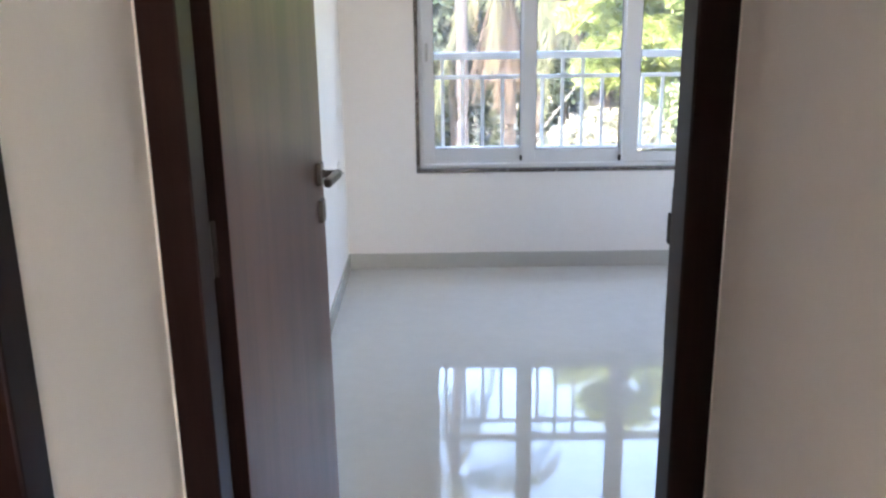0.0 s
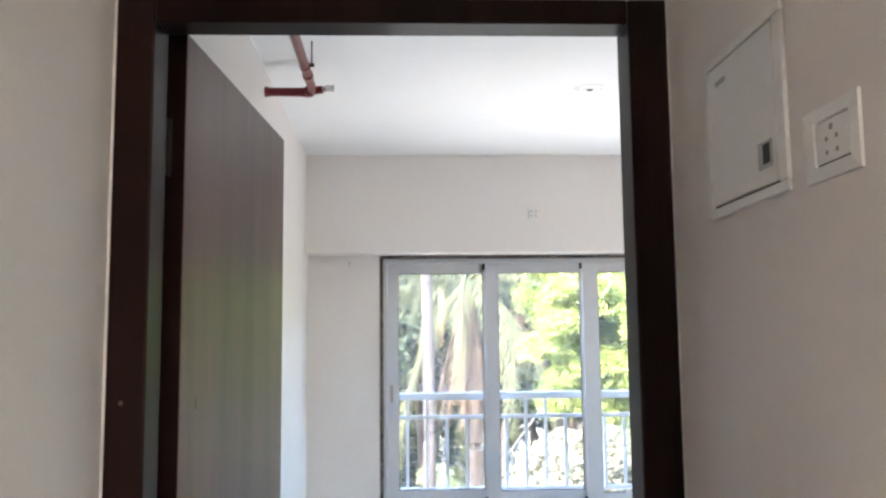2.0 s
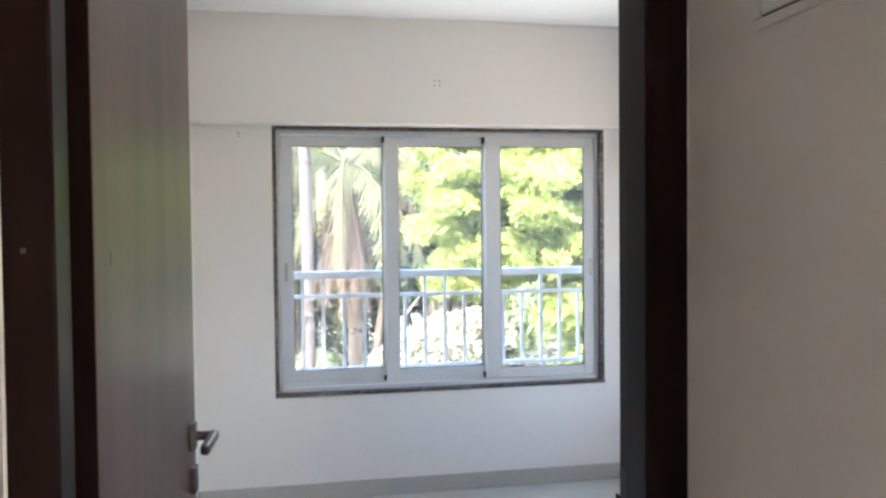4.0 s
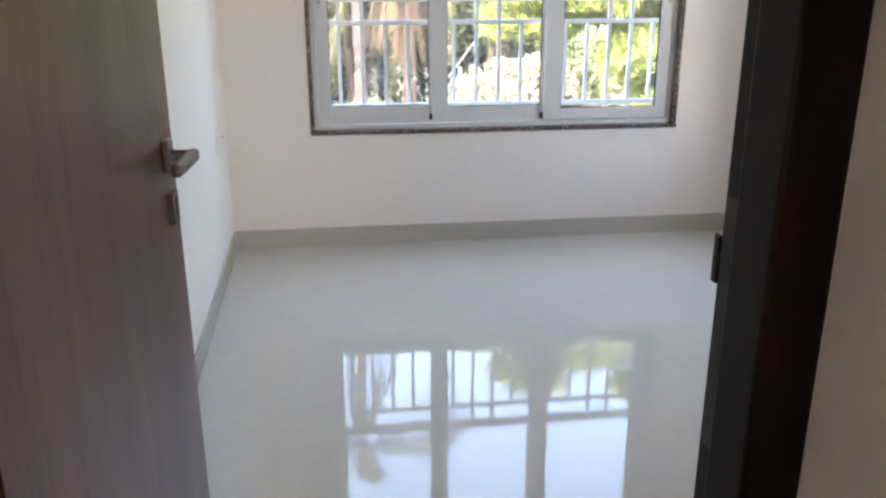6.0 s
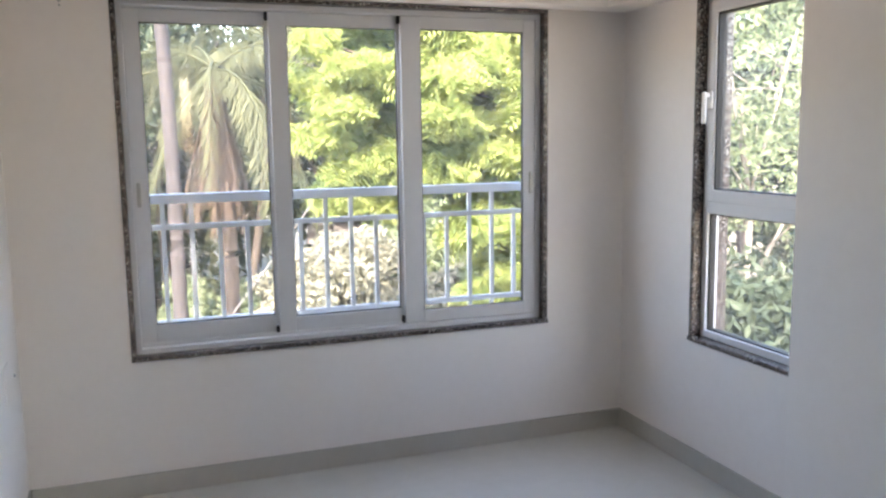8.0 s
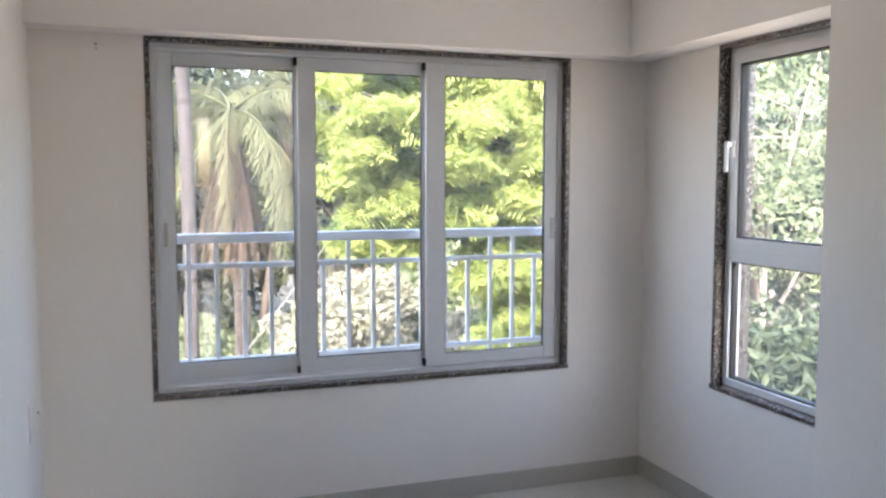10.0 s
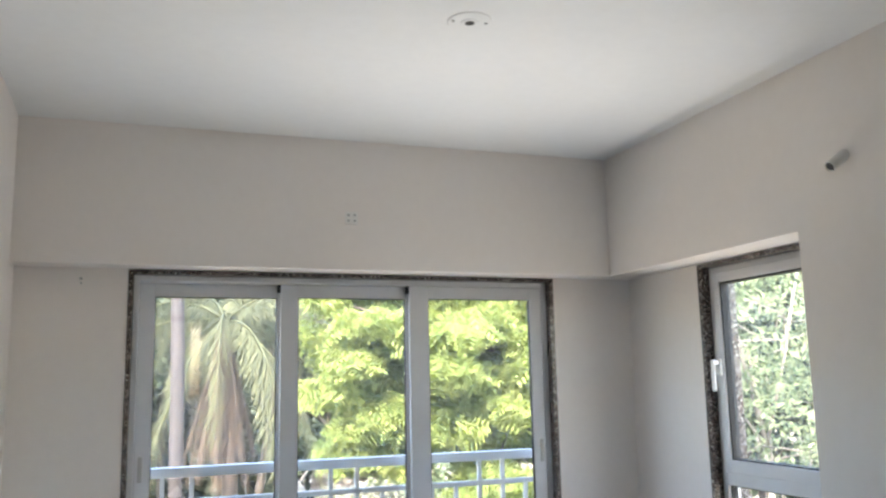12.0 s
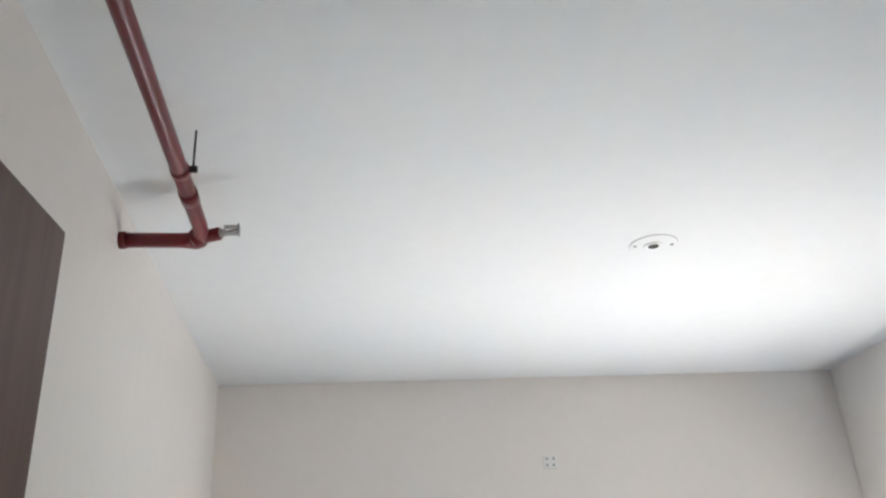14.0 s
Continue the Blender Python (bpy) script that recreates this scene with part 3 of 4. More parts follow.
tube(bm, (0.020, 3.13, PZ + 0.004), (0.020, 3.13, CZ), 0.0022, seg=8)
tube(bm, (0.013, 3.13, PZ + 0.003), (0.028, 3.13, PZ + 0.003), 0.007, seg=10)
part("hanger_rod", bm, DARK_METAL, sp, "dark hanger rod and nut")
part("clamp", path_tube(bmesh.new(), [(-0.003, 3.12, PZ), (-0.0035, 3.14, PZ)], [0.0182, 0.0182], 20), RED, sp, "pipe clamp", True)

# ---- ceiling point, conduit, plates ----
cr = thing("ceiling_fan_plate", (1.097, 3.667, CZ), "round white cover plate with a hook hole on the ceiling", "ceiling plate")
bm = bmesh.new()
tube(bm, (1.097, 3.667, CZ), (1.097, 3.667, CZ - 0.003), 0.064, 0.061, 40)
part("plate", bm, CEIL, cr)
bm = bmesh.new()
tube(bm, (1.097, 3.667, CZ - 0.003), (1.097, 3.667, CZ - 0.006), 0.026, 0.022, 28)
part("collar", bm, CEIL, cr)
# flat black disc in place of the hole's shaded inside
bm = bmesh.new()
tube(bm, (1.097, 3.667, CZ - 0.006), (1.097, 3.667, CZ - 0.0068), 0.014, 0.014, 20)
part("hook_hole", bm, BLACK, cr, "black disc that stands for the dark of an open hole")
for s in (-1, 1):
    bm = bmesh.new()
    tube(bm, (1.097 + s * 0.048, 3.667 - s * 0.006, CZ - 0.003), (1.097 + s * 0.048, 3.667 - s * 0.006, CZ - 0.005), 0.005, 0.004, 10)
    part("screw", bm, GREY_METAL, cr)

cd = thing("drain_pipe", (WXC, 3.510, 2.203), "short white plastic drain pipe poking out of the wall", "pipe")
bm = bmesh.new()
a, b_ = Vector((WXC, 3.510, 2.203)), Vector((2.198, 3.512, 2.158))
d = (b_ - a).normalized()
side = d.cross(Vector((0, 1, 0))).normalized()
rings = []
for q, r in ((a, 0.0172), (b_, 0.0172), (b_, 0.0150), (a + d * 0.008, 0.0150)):
    rings.append([bm.verts.new(q + (side * math.cos(k * math.pi / 10) + d.cross(side) * math.sin(k * math.pi / 10)) * r) for k in range(20)])
for lo, hi in zip(rings, rings[1:]):
    for k in range(20):
        bm.faces.new((lo[k], lo[(k + 1) % 20], hi[(k + 1) % 20], hi[k]))
part("tube", bm, PLASTIC, cd)
# black plug fills the pipe so that its mouth reads as shaded
part("bore", path_tube(bmesh.new(), [a + d * 0.010, b_ - d * 0.004], [0.0148, 0.0148], 18), BLACK, cd, "black plug that stands for the dark inside the pipe")

so = thing("wall_socket", (1.042, BEAM_Y, 2.216), "small white light outlet box on the beam above the window", "socket")
part("plate", B(1.015, 1.069, BEAM_Y - 0.006, BEAM_Y, 2.190, 2.243, bevel=0.002), PLASTIC, so)
for dx in (-0.013, 0.013):
    for dz in (-0.012, 0.012):
        part("hole", B(1.042 + dx - 0.0045, 1.042 + dx + 0.0045, BEAM_Y - 0.0066, BEAM_Y - 0.0061, 2.2165 + dz - 0.0045, 2.2165 + dz + 0.0045), GREY_METAL, so, "grey hole")

pl = thing("switch_plate", (WX0 + 0.007, 4.69, 0.61), "flush off-white blank plate low on the wall behind the door", "switch")
part("plate", slanted(B(WX0, WX0 + 0.004, 4.630, 4.745, 0.548, 0.680, bevel=0.0015)), WALL, pl)
part("cover", slanted(B(WX0 + 0.004, WX0 + 0.0055, 4.640, 4.735, 0.558, 0.670, bevel=0.0007)), WALL, pl)
cn = thing("cable_outlet", (WX0, 4.885, 0.593), "tiny dark cable outlet in the wall", "outlet")
bm = bmesh.new()
tube(bm, (WX0 + 0.003, 4.885, 0.593), (WX0 + 0.009, 4.885, 0.593), 0.006, 0.005, 12)
part("grommet", bm, GREY_METAL, cn)

hk = thing("wall_plug", (0.010, NY, 1.955), "tiny grey plug in the wall below the beam", "wall plug")
bm = bmesh.new()
tube(bm, (0.010, NY, 1.957), (0.010, NY - 0.006, 1.957), 0.006, 0.005, 12)
tube(bm, (0.011, NY, 1.940), (0.011, NY - 0.003, 1.940), 0.004, 0.004, 10)
part("plug", bm, GREY_METAL, hk)

# distribution box and outlets on the passage's east wall
db = thing("distribution_box", (LX1, 1.39, 1.80), "white electrical distribution box door set in the wall", "electrical box")
for a in ((1.266, 1.506, 1.696, 1.709), (1.266, 1.506, 1.905, 1.918), (1.266, 1.288, 1.709, 1.905), (1.492, 1.506, 1.709, 1.905)):
    part("surround", B(LX1 - 0.006, LX1, *a, bevel=0.002), PLASTIC, db)
# dark sheet behind the cover darkens the gap as shade would
part("gap_shade_sheet", B(LX1 - 0.002, LX1 - 0.0002, 1.2885, 1.4915, 1.7095, 1.9045), DARK_METAL, db, "dark sheet put in for the shade of the gap round the cover")
part("cover", B(LX1 - 0.0055, LX1 - 0.0021, 1.2905, 1.4895, 1.7115, 1.9025, bevel=0.001), PLASTIC, db)
part("latch", B(LX1 - 0.0075, LX1 - 0.0056, 1.300, 1.338, 1.731, 1.764, bevel=0.001), GREY_METAL, db, "grey latch surround")
part("latch_recess", B(LX1 - 0.0082, LX1 - 0.0076, 1.304, 1.322, 1.736, 1.760), BLACK, db, "black latch recess")
part("badge", B(LX1 - 0.0062, LX1 - 0.0056, 1.432, 1.466, 1.874, 1.881), GREY_METAL, db, "small grey badge")


def pillow(y0, y1, z0, z1, depth, rim, hole):
    """A wall plate with sloping flanks round a sunken rectangle."""
    bm = bmesh.new()
    hy0, hy1, hz0, hz1 = hole
    loops = []
    for x, a in ((LX1, (y0, y1, z0, z1)), (LX1 - depth * 0.55, (y0 + 0.001, y1 - 0.001, z0 + 0.001, z1 - 0.001)), (LX1 - depth, (y0 + rim, y1 - rim, z0 + rim, z1 - rim)),
                 (LX1 - depth, (hy0 - 0.001, hy1 + 0.001, hz0 - 0.001, hz1 + 0.001)), (LX1 - depth * 0.3, (hy0, hy1, hz0, hz1))):
        loops.append([bm.verts.new((x, y, z)) for y, z in ((a[0], a[2]), (a[1], a[2]), (a[1], a[3]), (a[0], a[3]))])
    for lo, hi in zip(loops, loops[1:]):
        for k in range(4):
            bm.faces.new((lo[k], lo[(k + 1) % 4], hi[(k + 1) % 4], hi[k]))
    bm.faces.new(loops[-1])
    return bm


def plate(name, y0, y1, z0, z1, hole, label, pins):
    t_ = thing(name, (LX1, (y0 + y1) / 2, (z0 + z1) / 2), label, "socket" if pins else "switch")
    part("back_plate", pillow(y0, y1, z0, z1, 0.0055, 0.012, hole), PLASTIC, t_)
    # dark sheet under the insert, its rim showing as the crevice's shade
    part("gap_shade_sheet", B(LX1 - 0.0021, LX1 - 0.0018, hole[0] + 0.0001, hole[1] - 0.0001, hole[2] + 0.0001, hole[3] - 0.0001), DARK_METAL, t_, "dark sheet put in for the shade of the gap round the insert")
    k = 0.0013
    part("insert", B(LX1 - (0.0050 if pins else 0.0064), LX1 - 0.0022, hole[0] + k, hole[1] - k, hole[2] + k, hole[3] - k, bevel=0.0015), PLASTIC, t_, "white module insert")
    cy, cz = (hole[0] + hole[1]) / 2, (hole[2] + hole[3]) / 2
    for dy, dz, r in pins:
        bm = bmesh.new()
        tube(bm, (LX1 - 0.0049, cy + dy, cz + dz), (LX1 - 0.0054, cy + dy, cz + dz), r, r, 12)
        part("pin_hole", bm, PLATE_METAL, t_, "dark pin hole")
    return t_


plate("wall_socket", 1.120, 1.232, 1.692, 1.770, (1.135, 1.203, 1.708, 1.753), "white five-pin socket outlet with a raised plate on the wall", ((0.0, 0.013, 0.0036), (-0.010, 0.002, 0.0026), (0.010, 0.002, 0.0026), (-0.010, -0.012, 0.0026), (0.010, -0.012, 0.0026)))
plate("switch_plate", 1.127, 1.236, 1.250, 1.332, (1.140, 1.206, 1.269, 1.314), "white square switch plate on the wall", ())


# ---- outdoors ----
GZ = -3.4
bm = bmesh.new()
vs = [bm.verts.new(p) for p in ((-400, -400, GZ), (400, -400, GZ), (400, 400, GZ), (-400, 400, GZ))]
bm.faces.new(vs)
structure("ground", bm, EARTH, "brown earth yard below the flat", "ground")
rng = np.random.default_rng(7)


def at(angle, d, z):
    """A place by its bearing (degrees, clockwise of north) and distance from a spot just inside the door."""
    return Vector((0.2 + d * math.sin(radians(angle)), 1.6 + d * math.cos(radians(angle)), z))


def quads(name, centres, along, across, material, parent, label=""):
    """Many small leaves as one mesh: each a kite folded along its middle."""
    n = len(centres)
    nrm = np.cross(along, across)
    nrm /= np.linalg.norm(nrm, axis=1, keepdims=True) + 1e-9
    fold = 0.25 * np.linalg.norm(across, axis=1, keepdims=True) * nrm
    v = np.empty((n, 4, 3))
    v[:, 0] = centres - along
    v[:, 1] = centres + across + fold
    v[:, 2] = centres + along
    v[:, 3] = centres - across + fold
    f = np.arange(n * 4).reshape(n, 4)
    tri = np.concatenate([f[:, [0, 1, 2]], f[:, [0, 2, 3]]], 1).reshape(-1, 3)
    me = bpy.data.meshes.new(name)
    me.from_pydata(v.reshape(-1, 3).tolist(), [], tri.tolist())
    me.materials.append(material)
    ob = new(name, me)
    ob.parent = parent
    me.transform(Matrix.Translation(-parent.location))
    if label:
        ob["label"] = label
    return ob


def rand_dirs(n):
    d = rng.normal(size=(n, 3))
    return d / np.linalg.norm(d, axis=1, keepdims=True)


def clump_points(n, blobs):
    """Points near the shells of several uneven blobs (centre, radii)."""
    out = []
    w = np.array([b[1][0] * b[1][2] for b in blobs])
    for (c, r), k in zip(blobs, np.maximum(1, (n * w / w.sum()).astype(int))):
        d = rand_dirs(k)
        rad = rng.uniform(0.45, 1.08, (k, 1)) ** 0.6
        out.append(np.array(c) + d * rad * np.array(r))
    return np.concatenate(out)


def blob_set(c, r, n, size):
    """Smaller blobs scattered through an ellipsoid, for an uneven crown with gaps."""
    d = rand_dirs(n)
    p = np.array(c) + d * np.array(r) * rng.uniform(0.25, 0.95, (n, 1))
    return [(q, np.array((1, 1, 0.6)) * size * rng.uniform(0.6, 1.3)) for q in p]


def limbs(trunk_pts, radii, blobs, count, material, parent, low=2):
    bm = bmesh.new()
    path_tube(bm, trunk_pts, radii, 9)
    forks = []
    for c, _ in blobs[:count]:
        a = Vector(trunk_pts[-1 - int(rng.integers(0, low))])
        thick = radii[-1]
        if len(forks) > 5 and rng.uniform() < 0.8:
            a = min(forks, key=lambda q: (q - Vector(c)).length)
            thick *= 0.55
        b = Vector(c)
        mid = a.lerp(b, 0.5) + Vector(rng.normal(size=3)) * 0.15 * (b - a).length * 0.5
        path_tube(bm, [a, a.lerp(mid, 0.6), mid, mid.lerp(b, 0.6), b], [thick * 0.7, thick * 0.5, thick * 0.38, thick * 0.25, 0.006], 6)
        forks += [mid, mid.lerp(b, 0.6)]
    return part("trunk", bm, material, parent, "", True)


def broad_tree(name, base, trunk_h, c, r, n_blobs, blob, n_leaves, leaf, material, label, bark=BARK, girth=0.14, n_limbs=14):
    t_ = thing(name, base, label, name, name + " group in the yard")
    blobs = blob_set(c, r, n_blobs, blob)
    b = Vector(base)
    fork = Vector((b.x * 0.45 + c[0] * 0.55, b.y * 0.45 + c[1] * 0.55, b.z + trunk_h))
    limbs([b, b.lerp(fork, 0.4) + Vector((0.08, -0.05, 0)), b.lerp(fork, 0.75), fork], [girth, girth * 0.85, girth * 0.72, girth * 0.6], blobs, n_limbs, bark, t_)
    p = clump_points(n_leaves, blobs)
    k = len(p)
    al = rand_dirs(k) * leaf * rng.uniform(0.6, 1.3, (k, 1))
    ac = np.cross(al, rand_dirs(k)) * 0.45
    quads("crown", p, al, ac, material, t_)
    return t_


def feather_tree(name, base, trunk_h, c, r, n_blobs, blob, n_sprays, material, label, extra=()):
    """A tree with pinnate leaves: each spray a row of leaflet pairs in one drooping plane."""
    t_ = thing(name, base, label, "tree", "tree group in the yard")
    blobs = blob_set(c, r, n_blobs, blob)
    for c_, r_, n_ in extra:
        blobs += blob_set(c_, r_, n_, blob)
    blobs = [(c_, r_ * np.array((1.25, 1.2, 0.95))) for c_, r_ in blobs]
    b = Vector(base)
    fork = Vector((b.x * 0.8 + c[0] * 0.2, b.y * 0.8 + c[1] * 0.2, b.z + trunk_h))
    limbs([b, b.lerp(fork, 0.5) + Vector((0.1, 0, 0)), fork], [0.13, 0.10, 0.07], blobs, 34, BARK, t_, 1)
    o = clump_points(n_sprays, blobs)
    n = len(o)
    ax = rand_dirs(n)
    ax[:, 2] = ax[:, 2] * 0.35 - 0.25
    ax /= np.linalg.norm(ax, axis=1, keepdims=True)
    up = np.tile(np.array([[0, 0, 1.0]]), (n, 1)) + rng.normal(size=(n, 3)) * 0.7
    side = np.cross(ax, up)
    side /= np.linalg.norm(side, axis=1, keepdims=True)
    ln = rng.uniform(0.12, 0.26, (n, 1))
    C, A, S = [], [], []
    pairs = 7
    for i in range(pairs):
        f = i / (pairs - 1)
        w = 0.068 * (1 - 0.75 * abs(f - 0.4)) * (ln / 0.2)
        q = o + ax * ln * (f - 0.5)
        q[:, 2] -= 0.05 * f * f
        for s in (-1, 1):
            d = side * s * 0.9 + ax * 0.35
            d[:, 2] -= 0.15
            C.append(q + d * w)
            A.append(d * w)
            S.append(ax * 0.0125)
    quads("crown", np.concatenate(C), np.concatenate(A), np.concatenate(S), material, t_)
    return t_


def frond(parent, o, heading, lift, length, droop, material, dry=False):
    """One palm leaf: an arching rib with hanging leaflets on both sides."""
    o = np.array(o)
    h = np.array([math.cos(heading), math.sin(heading), 0.0])
    pts = []
    for i in range(15):
        f = i / 14
        reach = length * (math.sin(min(f * 1.25, 1.57)) * math.cos(lift) if lift > -0.9 else f * math.cos(lift))
        z = length * (f * math.sin(lift) - droop * f * f)
        pts.append(o + h * reach + np.array([0, 0, z]))
    pts = np.array(pts)
    side = np.array([-h[1], h[0], 0])
    C, A, S = [], [], []
    m = 84
    for i in range(m):
        f = 0.10 + 0.9 * i / (m - 1)
        j = f * 14
        k = min(int(j), 13)
        q = pts[k] + (pts[k + 1] - pts[k]) * (j - k)
        tan = pts[k + 1] - pts[k]
        tan = tan / np.linalg.norm(tan)
        ll = length * 0.21 * (0.5 + 1.1 * f * (1 - f) * 2) * (0.75 if dry else 1.0)
        for s in (-1, 1):
            d = side * s * rng.uniform(0.3, 0.95) + tan * rng.uniform(0.3, 0.8) + np.array([0, 0, -rng.uniform(0.6, 1.7)])
            d += rng.normal(size=3) * (0.24 if dry else 0.2)
            d /= np.linalg.norm(d)
            C.append(q + d * ll * 0.5)
            A.append(d * ll * 0.5)
            S.append(tan * 0.0065 + side * 0.006)
    fr = quads("frond", np.array(C), np.array(A), np.array(S), material, parent, "dry brown hanging palm frond" if dry else "")
    bm = bmesh.new()
    path_tube(bm, pts.tolist(), [0.022 * (1 - 0.85 * i / 14) for i in range(15)], 5)
    rib = part("rib", bm, material, None)
    rib.parent = fr
    rib.data.transform(Matrix.Translation(-parent.location))
    return fr


def palm(base, crown, girth, bark, label, n_green, n_dry, size, droop=0.75, low=-0.5):
    t_ = thing("palm_tree", base, label, "palm tree", "palms in the yard")
    b, c = Vector(base), Vector(crown)
    bm = bmesh.new()
    steps = 46
    pts, rad = [], []
    for i in range(steps):
        f = i / (steps - 1)
        p = b.lerp(c, f)
        p.x += 0.12 * math.sin(f * 3.1)
        pts.append(p)
        rad.append(girth * (1.15 - 0.25 * f) * (1.05 if i % 2 else 0.97))
    path_tube(bm, pts, rad, 14)
    part("trunk", bm, bark, t_)
    for i in range(n_green):
        frond(t_, crown, i * 2.399 + rng.uniform(-0.2, 0.2), rng.uniform(low, 1.0), size * rng.uniform(0.8, 1.1), droop * rng.uniform(0.8, 1.3), PALM_GREEN)
    for i in range(n_dry):
        frond(t_, crown, i * 2.399 + 0.7, rng.uniform(-1.52, -1.25), size * rng.uniform(0.75, 1.05), 0.05, PALM_DRY, True)
    return t_


palm(at(5.0, 14, GZ), at(5.0, 14, 2.55), 0.12, BARK, "coconut palm with a skirt of dry brown hanging fronds", 20, 20, 2.5, 0.9, -1.1)
palm(at(1.9, 12, GZ), at(1.1, 12, 6.4), 0.092, BARK_PALE, "slender palm with a pale ringed trunk", 14, 2, 2.2)
palm(at(5.2, 18.5, GZ), at(4.4, 18.5, 3.1), 0.10, BARK, "coconut palm with drooping green and brown fronds", 13, 2, 2.6, 0.85, -0.9)
palm(at(5.9, 20, GZ), at(8.8, 19, 3.6), 0.09, BARK, "coconut palm with broad drooping fronds", 14, 6, 3.0, 0.8, -0.9)

feather_tree("tree", at(31, 8.2, GZ), 5.0, at(21.8, 7.6, 1.72), (1.75, 0.9, 1.25), 150, 0.18, 10500, LEAF_BRIGHT, "leafy tree with bright yellow-green feathery leaves", ((at(25.2, 7.4, 0.35), (0.35, 0.4, 0.55), 9),))
broad_tree("tree", at(41, 9.5, GZ), 4.2, at(40, 9.0, 1.9), (1.9, 1.4, 2.4), 70, 0.40, 10500, 0.045, LEAF_MID, "thin tree with pale twigs and small leaves", TWIG, 0.05, 60)
broad_tree("tree", at(40, 7.0, GZ), 2.4, at(40, 6.6, -0.25), (1.6, 1.0, 0.85), 44, 0.42, 17000, 0.065, LEAF_DARK, "dark green leafy tree below the narrow window", BARK, 0.05, 4)
broad_tree("tree", at(20, 13, GZ), 2.4, at(20, 12.5, -0.55), (1.5, 1.0, 0.85), 20, 0.42, 5200, 0.075, LEAF_MID, "grey-green leafy tree in the yard", BARK, 0.1, 12)
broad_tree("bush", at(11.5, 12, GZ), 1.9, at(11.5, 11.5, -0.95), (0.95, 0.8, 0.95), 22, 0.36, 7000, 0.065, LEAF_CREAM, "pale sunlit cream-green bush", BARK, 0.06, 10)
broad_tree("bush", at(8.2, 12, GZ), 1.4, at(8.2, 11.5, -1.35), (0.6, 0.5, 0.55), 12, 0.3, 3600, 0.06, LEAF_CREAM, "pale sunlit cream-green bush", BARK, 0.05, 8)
broad_tree("bush", at(16.5, 14, GZ), 1.9, at(16.5, 13.5, -0.9), (1.0, 0.8, 1.0), 18, 0.36, 5200, 0.065, LEAF_CREAM, "pale cream-green bush by the house", BARK, 0.06, 10)

for a, d, z in ((-4, 20, 2.5), (1, 23, 3.5), (5, 22, 2.0), (9, 24, 3.6), (12, 21, 3.0), (18, 20, 2.4), (26, 20, 2.6), (40, 17, 2.5), (47, 16, 2.0), (-6, 19, 0.6), (14, 21, 1.2), (22, 22, 1.5), (31, 21, 1.2), (44, 18, 1.5), (52, 20, 1.5), (36, 25, 2.5)):
    broad_tree("tree", at(a, d, GZ), 3.6, at(a, d, z), (2.6, 2.0, 2.6), 34, 0.8, 8000, 0.13, LEAF_DARK, "dark green leafy tree at the back of the yard", BARK, 0.16, 16)

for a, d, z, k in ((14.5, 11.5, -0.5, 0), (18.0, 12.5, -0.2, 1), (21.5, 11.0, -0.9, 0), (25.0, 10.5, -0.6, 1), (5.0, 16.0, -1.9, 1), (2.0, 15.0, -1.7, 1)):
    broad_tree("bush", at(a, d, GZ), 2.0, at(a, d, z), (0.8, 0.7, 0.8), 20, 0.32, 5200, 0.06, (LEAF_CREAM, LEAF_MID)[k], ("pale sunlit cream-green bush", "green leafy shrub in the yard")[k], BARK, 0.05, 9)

# the far belt of trees
far = thing("woods", at(20, 32, GZ), "dense dark green belt of trees behind the yard", "trees", kind="stuff")
bl = []
for i in range(150):
    a = -35 + 120 * rng.uniform()
    d = rng.uniform(24, 36)
    bl.append((np.array(at(a, d, rng.uniform(GZ + 0.5, 1.0 + (d - 24) * 0.55))), np.array((2.2, 1.8, 1.7)) * rng.uniform(0.7, 1.3)))
p = clump_points(60000, bl)
al = rand_dirs(len(p)) * 0.26 * rng.uniform(0.6, 1.4, (len(p), 1))
quads("canopy", p, al, np.cross(al, rand_dirs(len(p))) * 0.5, LEAF_DARK, far)


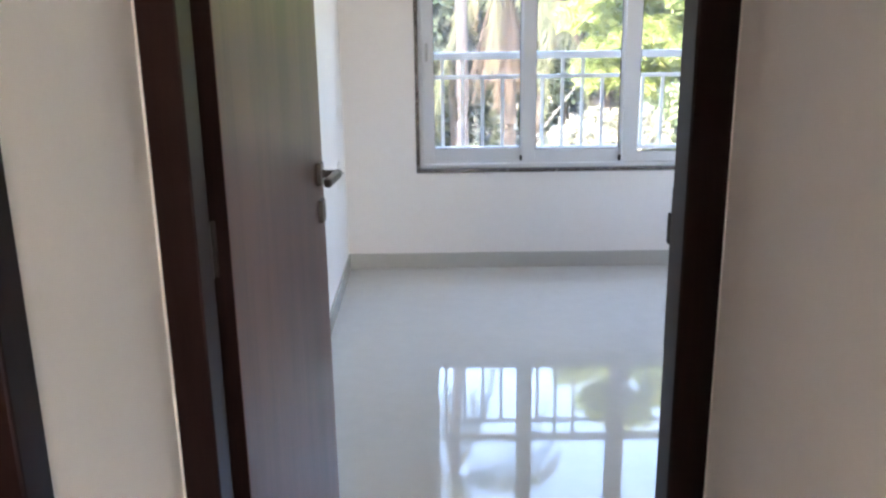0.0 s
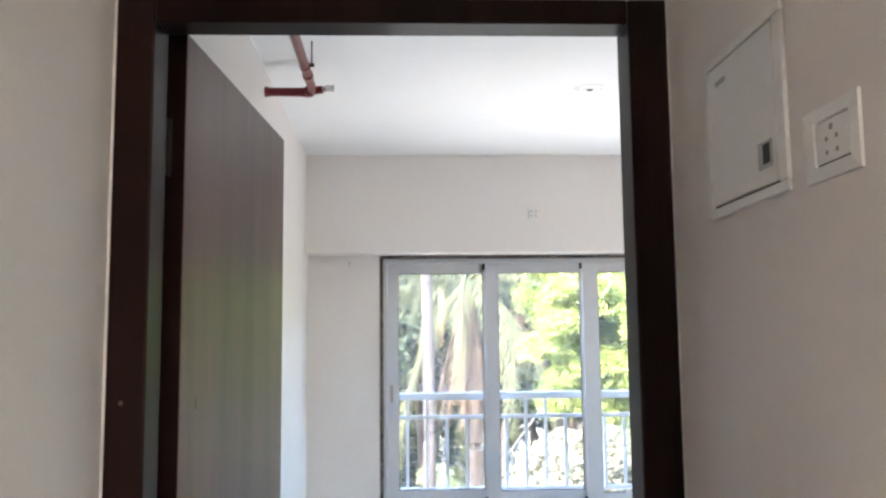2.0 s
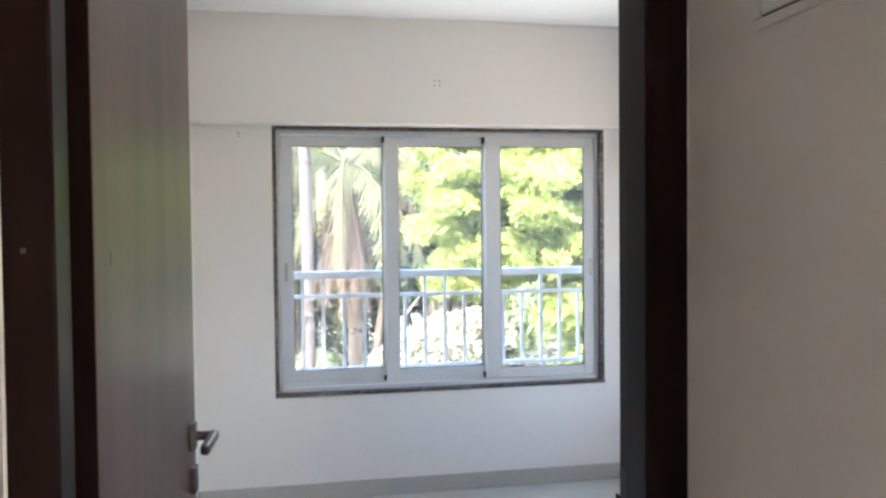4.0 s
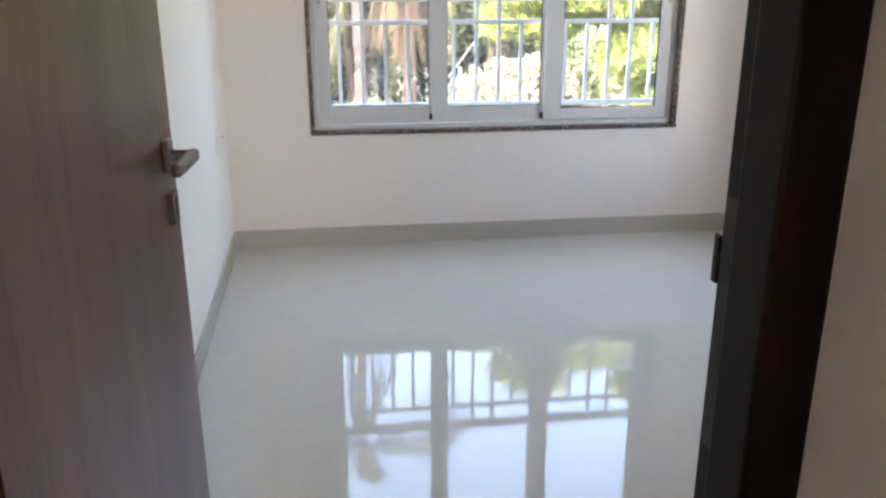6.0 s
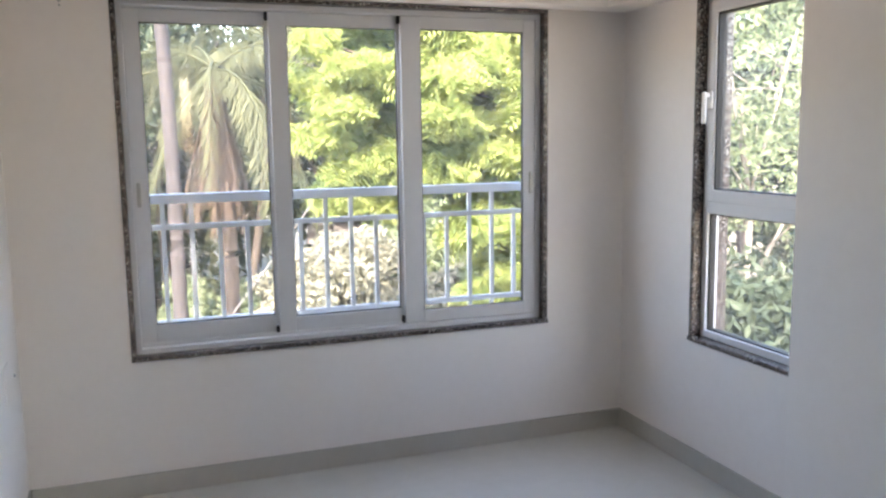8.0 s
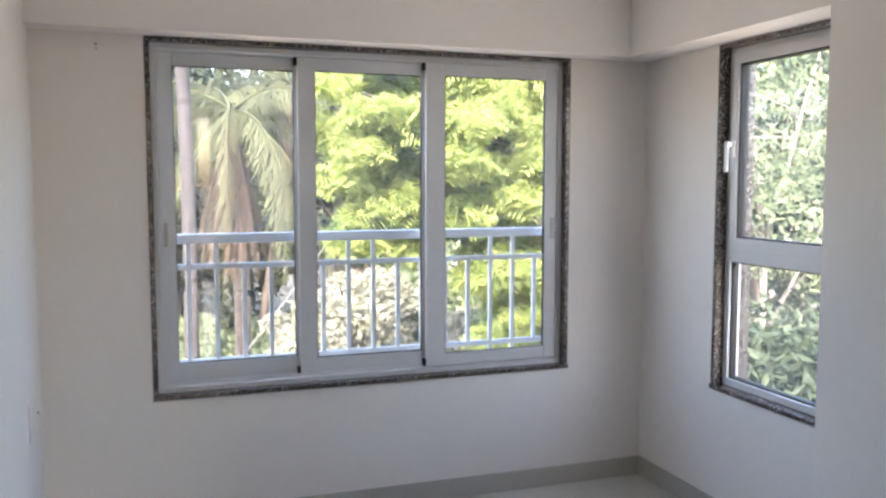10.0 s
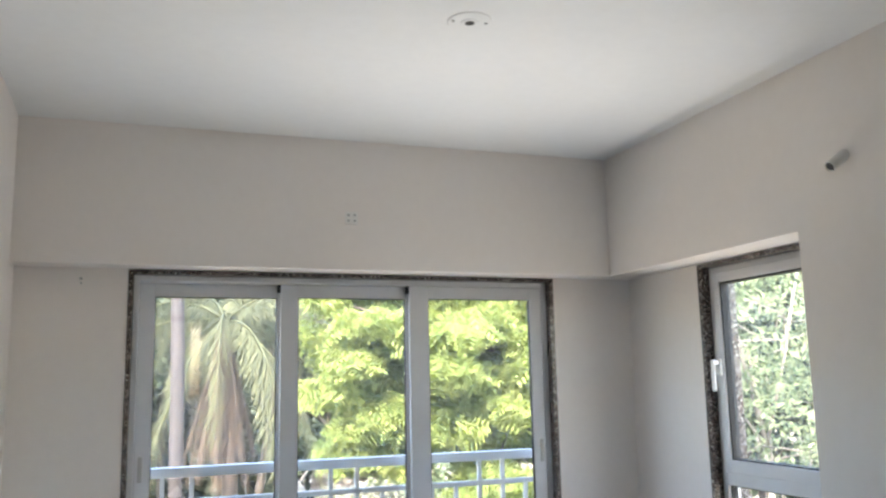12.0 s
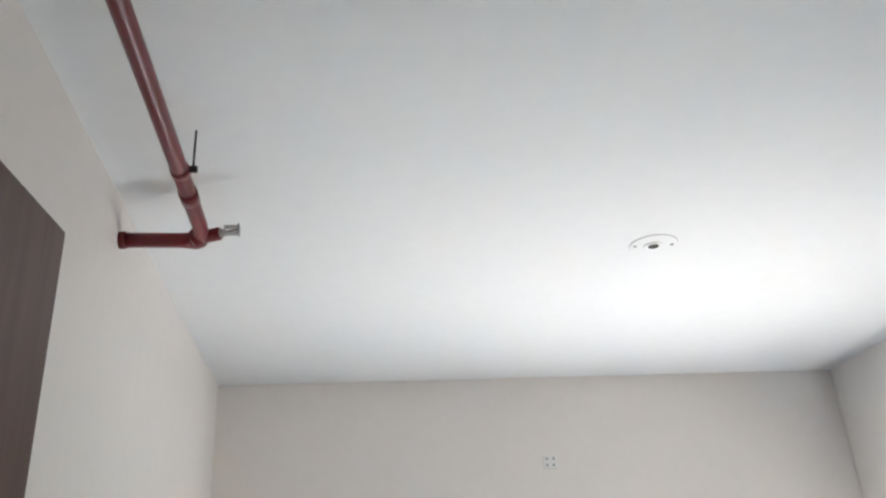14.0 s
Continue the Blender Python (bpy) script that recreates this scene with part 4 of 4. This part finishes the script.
# low houses in the yard
def house(base, w, dpt, h, turn, label, roof_mat):
    """A low house: walls with real door and window holes, a pitched sheet roof."""
    t_ = thing("house", base, label, "house")
    bx = Vector(base)
    M_ = Matrix.Translation(bx) @ Matrix.Rotation(radians(turn), 4, "Z")

    def put(name, bm, mat, parent=t_, lab=""):
        bmesh.ops.transform(bm, matrix=M_, verts=bm.verts)
        return part(name, bm, mat, parent, lab)

    bm = bmesh.new()
    holes = [(-w * 0.36, -w * 0.18, 0.9, 2.0), (-w * 0.06, w * 0.1, 0.9, 2.0), (w * 0.22, w * 0.4, 0.0, 2.05)]
    x = -w / 2
    for a, b_, z0, z1 in holes:
        box(bm, x, a, -dpt / 2, -dpt / 2 + 0.2, 0, h)
        box(bm, a, b_, -dpt / 2, -dpt / 2 + 0.2, z1, h)
        if z0:
            box(bm, a, b_, -dpt / 2, -dpt / 2 + 0.2, 0, z0)
        x = b_
    box(bm, x, w / 2, -dpt / 2, -dpt / 2 + 0.2, 0, h)
    box(bm, -w / 2, -w / 2 + 0.2, -dpt / 2 + 0.2, dpt / 2, 0, h)
    box(bm, w / 2 - 0.2, w / 2, -dpt / 2 + 0.2, dpt / 2, 0, h)
    box(bm, -w / 2 + 0.2, w / 2 - 0.2, dpt / 2 - 0.2, dpt / 2, 0, h)
    put("wall", bm, HOUSE_PAINT)
    bm = bmesh.new()
    e = 0.45
    ridge = h + 0.9
    for s in (-1, 1):
        vs = [bm.verts.new(q) for q in ((-w / 2 - e, s * (dpt / 2 + e), h - 0.12), (w / 2 + e, s * (dpt / 2 + e), h - 0.12), (w / 2 + e, 0, ridge), (-w / 2 - e, 0, ridge))]
        us = [bm.verts.new(v.co + Vector((0, 0, 0.06))) for v in vs]
        bm.faces.new(vs)
        bm.faces.new(us[::-1])
        for k in range(4):
            bm.faces.new((vs[k], vs[(k + 1) % 4], us[(k + 1) % 4], us[k]))
    put("roof", bm, roof_mat)
    for n, (a, b_, z0, z1) in enumerate(holes):
        bm = bmesh.new()
        box(bm, a, b_, -dpt / 2 + 0.10, -dpt / 2 + 0.14, z0, z1)
        put("door" if z0 == 0 else "window", bm, DARK_METAL if z0 else LEAF_WOOD)
    return t_


house(at(19.5, 23, GZ), 6.0, 4.0, 2.4, -14, "low white house with a weathered sheet roof among the trees", ROOF_SHEET)
house(at(25.5, 17, GZ), 4.0, 3.0, 2.3, -24, "low pale house with a sheet roof behind the bright tree", ROOF_SHEET)
house(at(39.0, 13.5, GZ), 4.0, 3.0, 1.6, -36, "low shed with a light blue sheet roof", BLUE_SHEET)


def cable(a, b_, sag, label):
    t_ = thing("cable", a, label, "cable")
    a, b_ = Vector(a), Vector(b_)
    pts = [a.lerp(b_, i / 12) - Vector((0, 0, sag * 4 * (i / 12) * (1 - i / 12))) for i in range(13)]
    part("strand", path_tube(bmesh.new(), pts, [0.008] * 13, 6), CABLE, t_)


cable(at(-2.0, 9.5, -2.05), at(12, 10.5, 0.85), 0.05, "thin grey overhead cable rising across the yard")
cable(at(-3.0, 12, -2.3), at(13, 12.5, -1.55), 0.15, "thin grey overhead cable above the bushes")
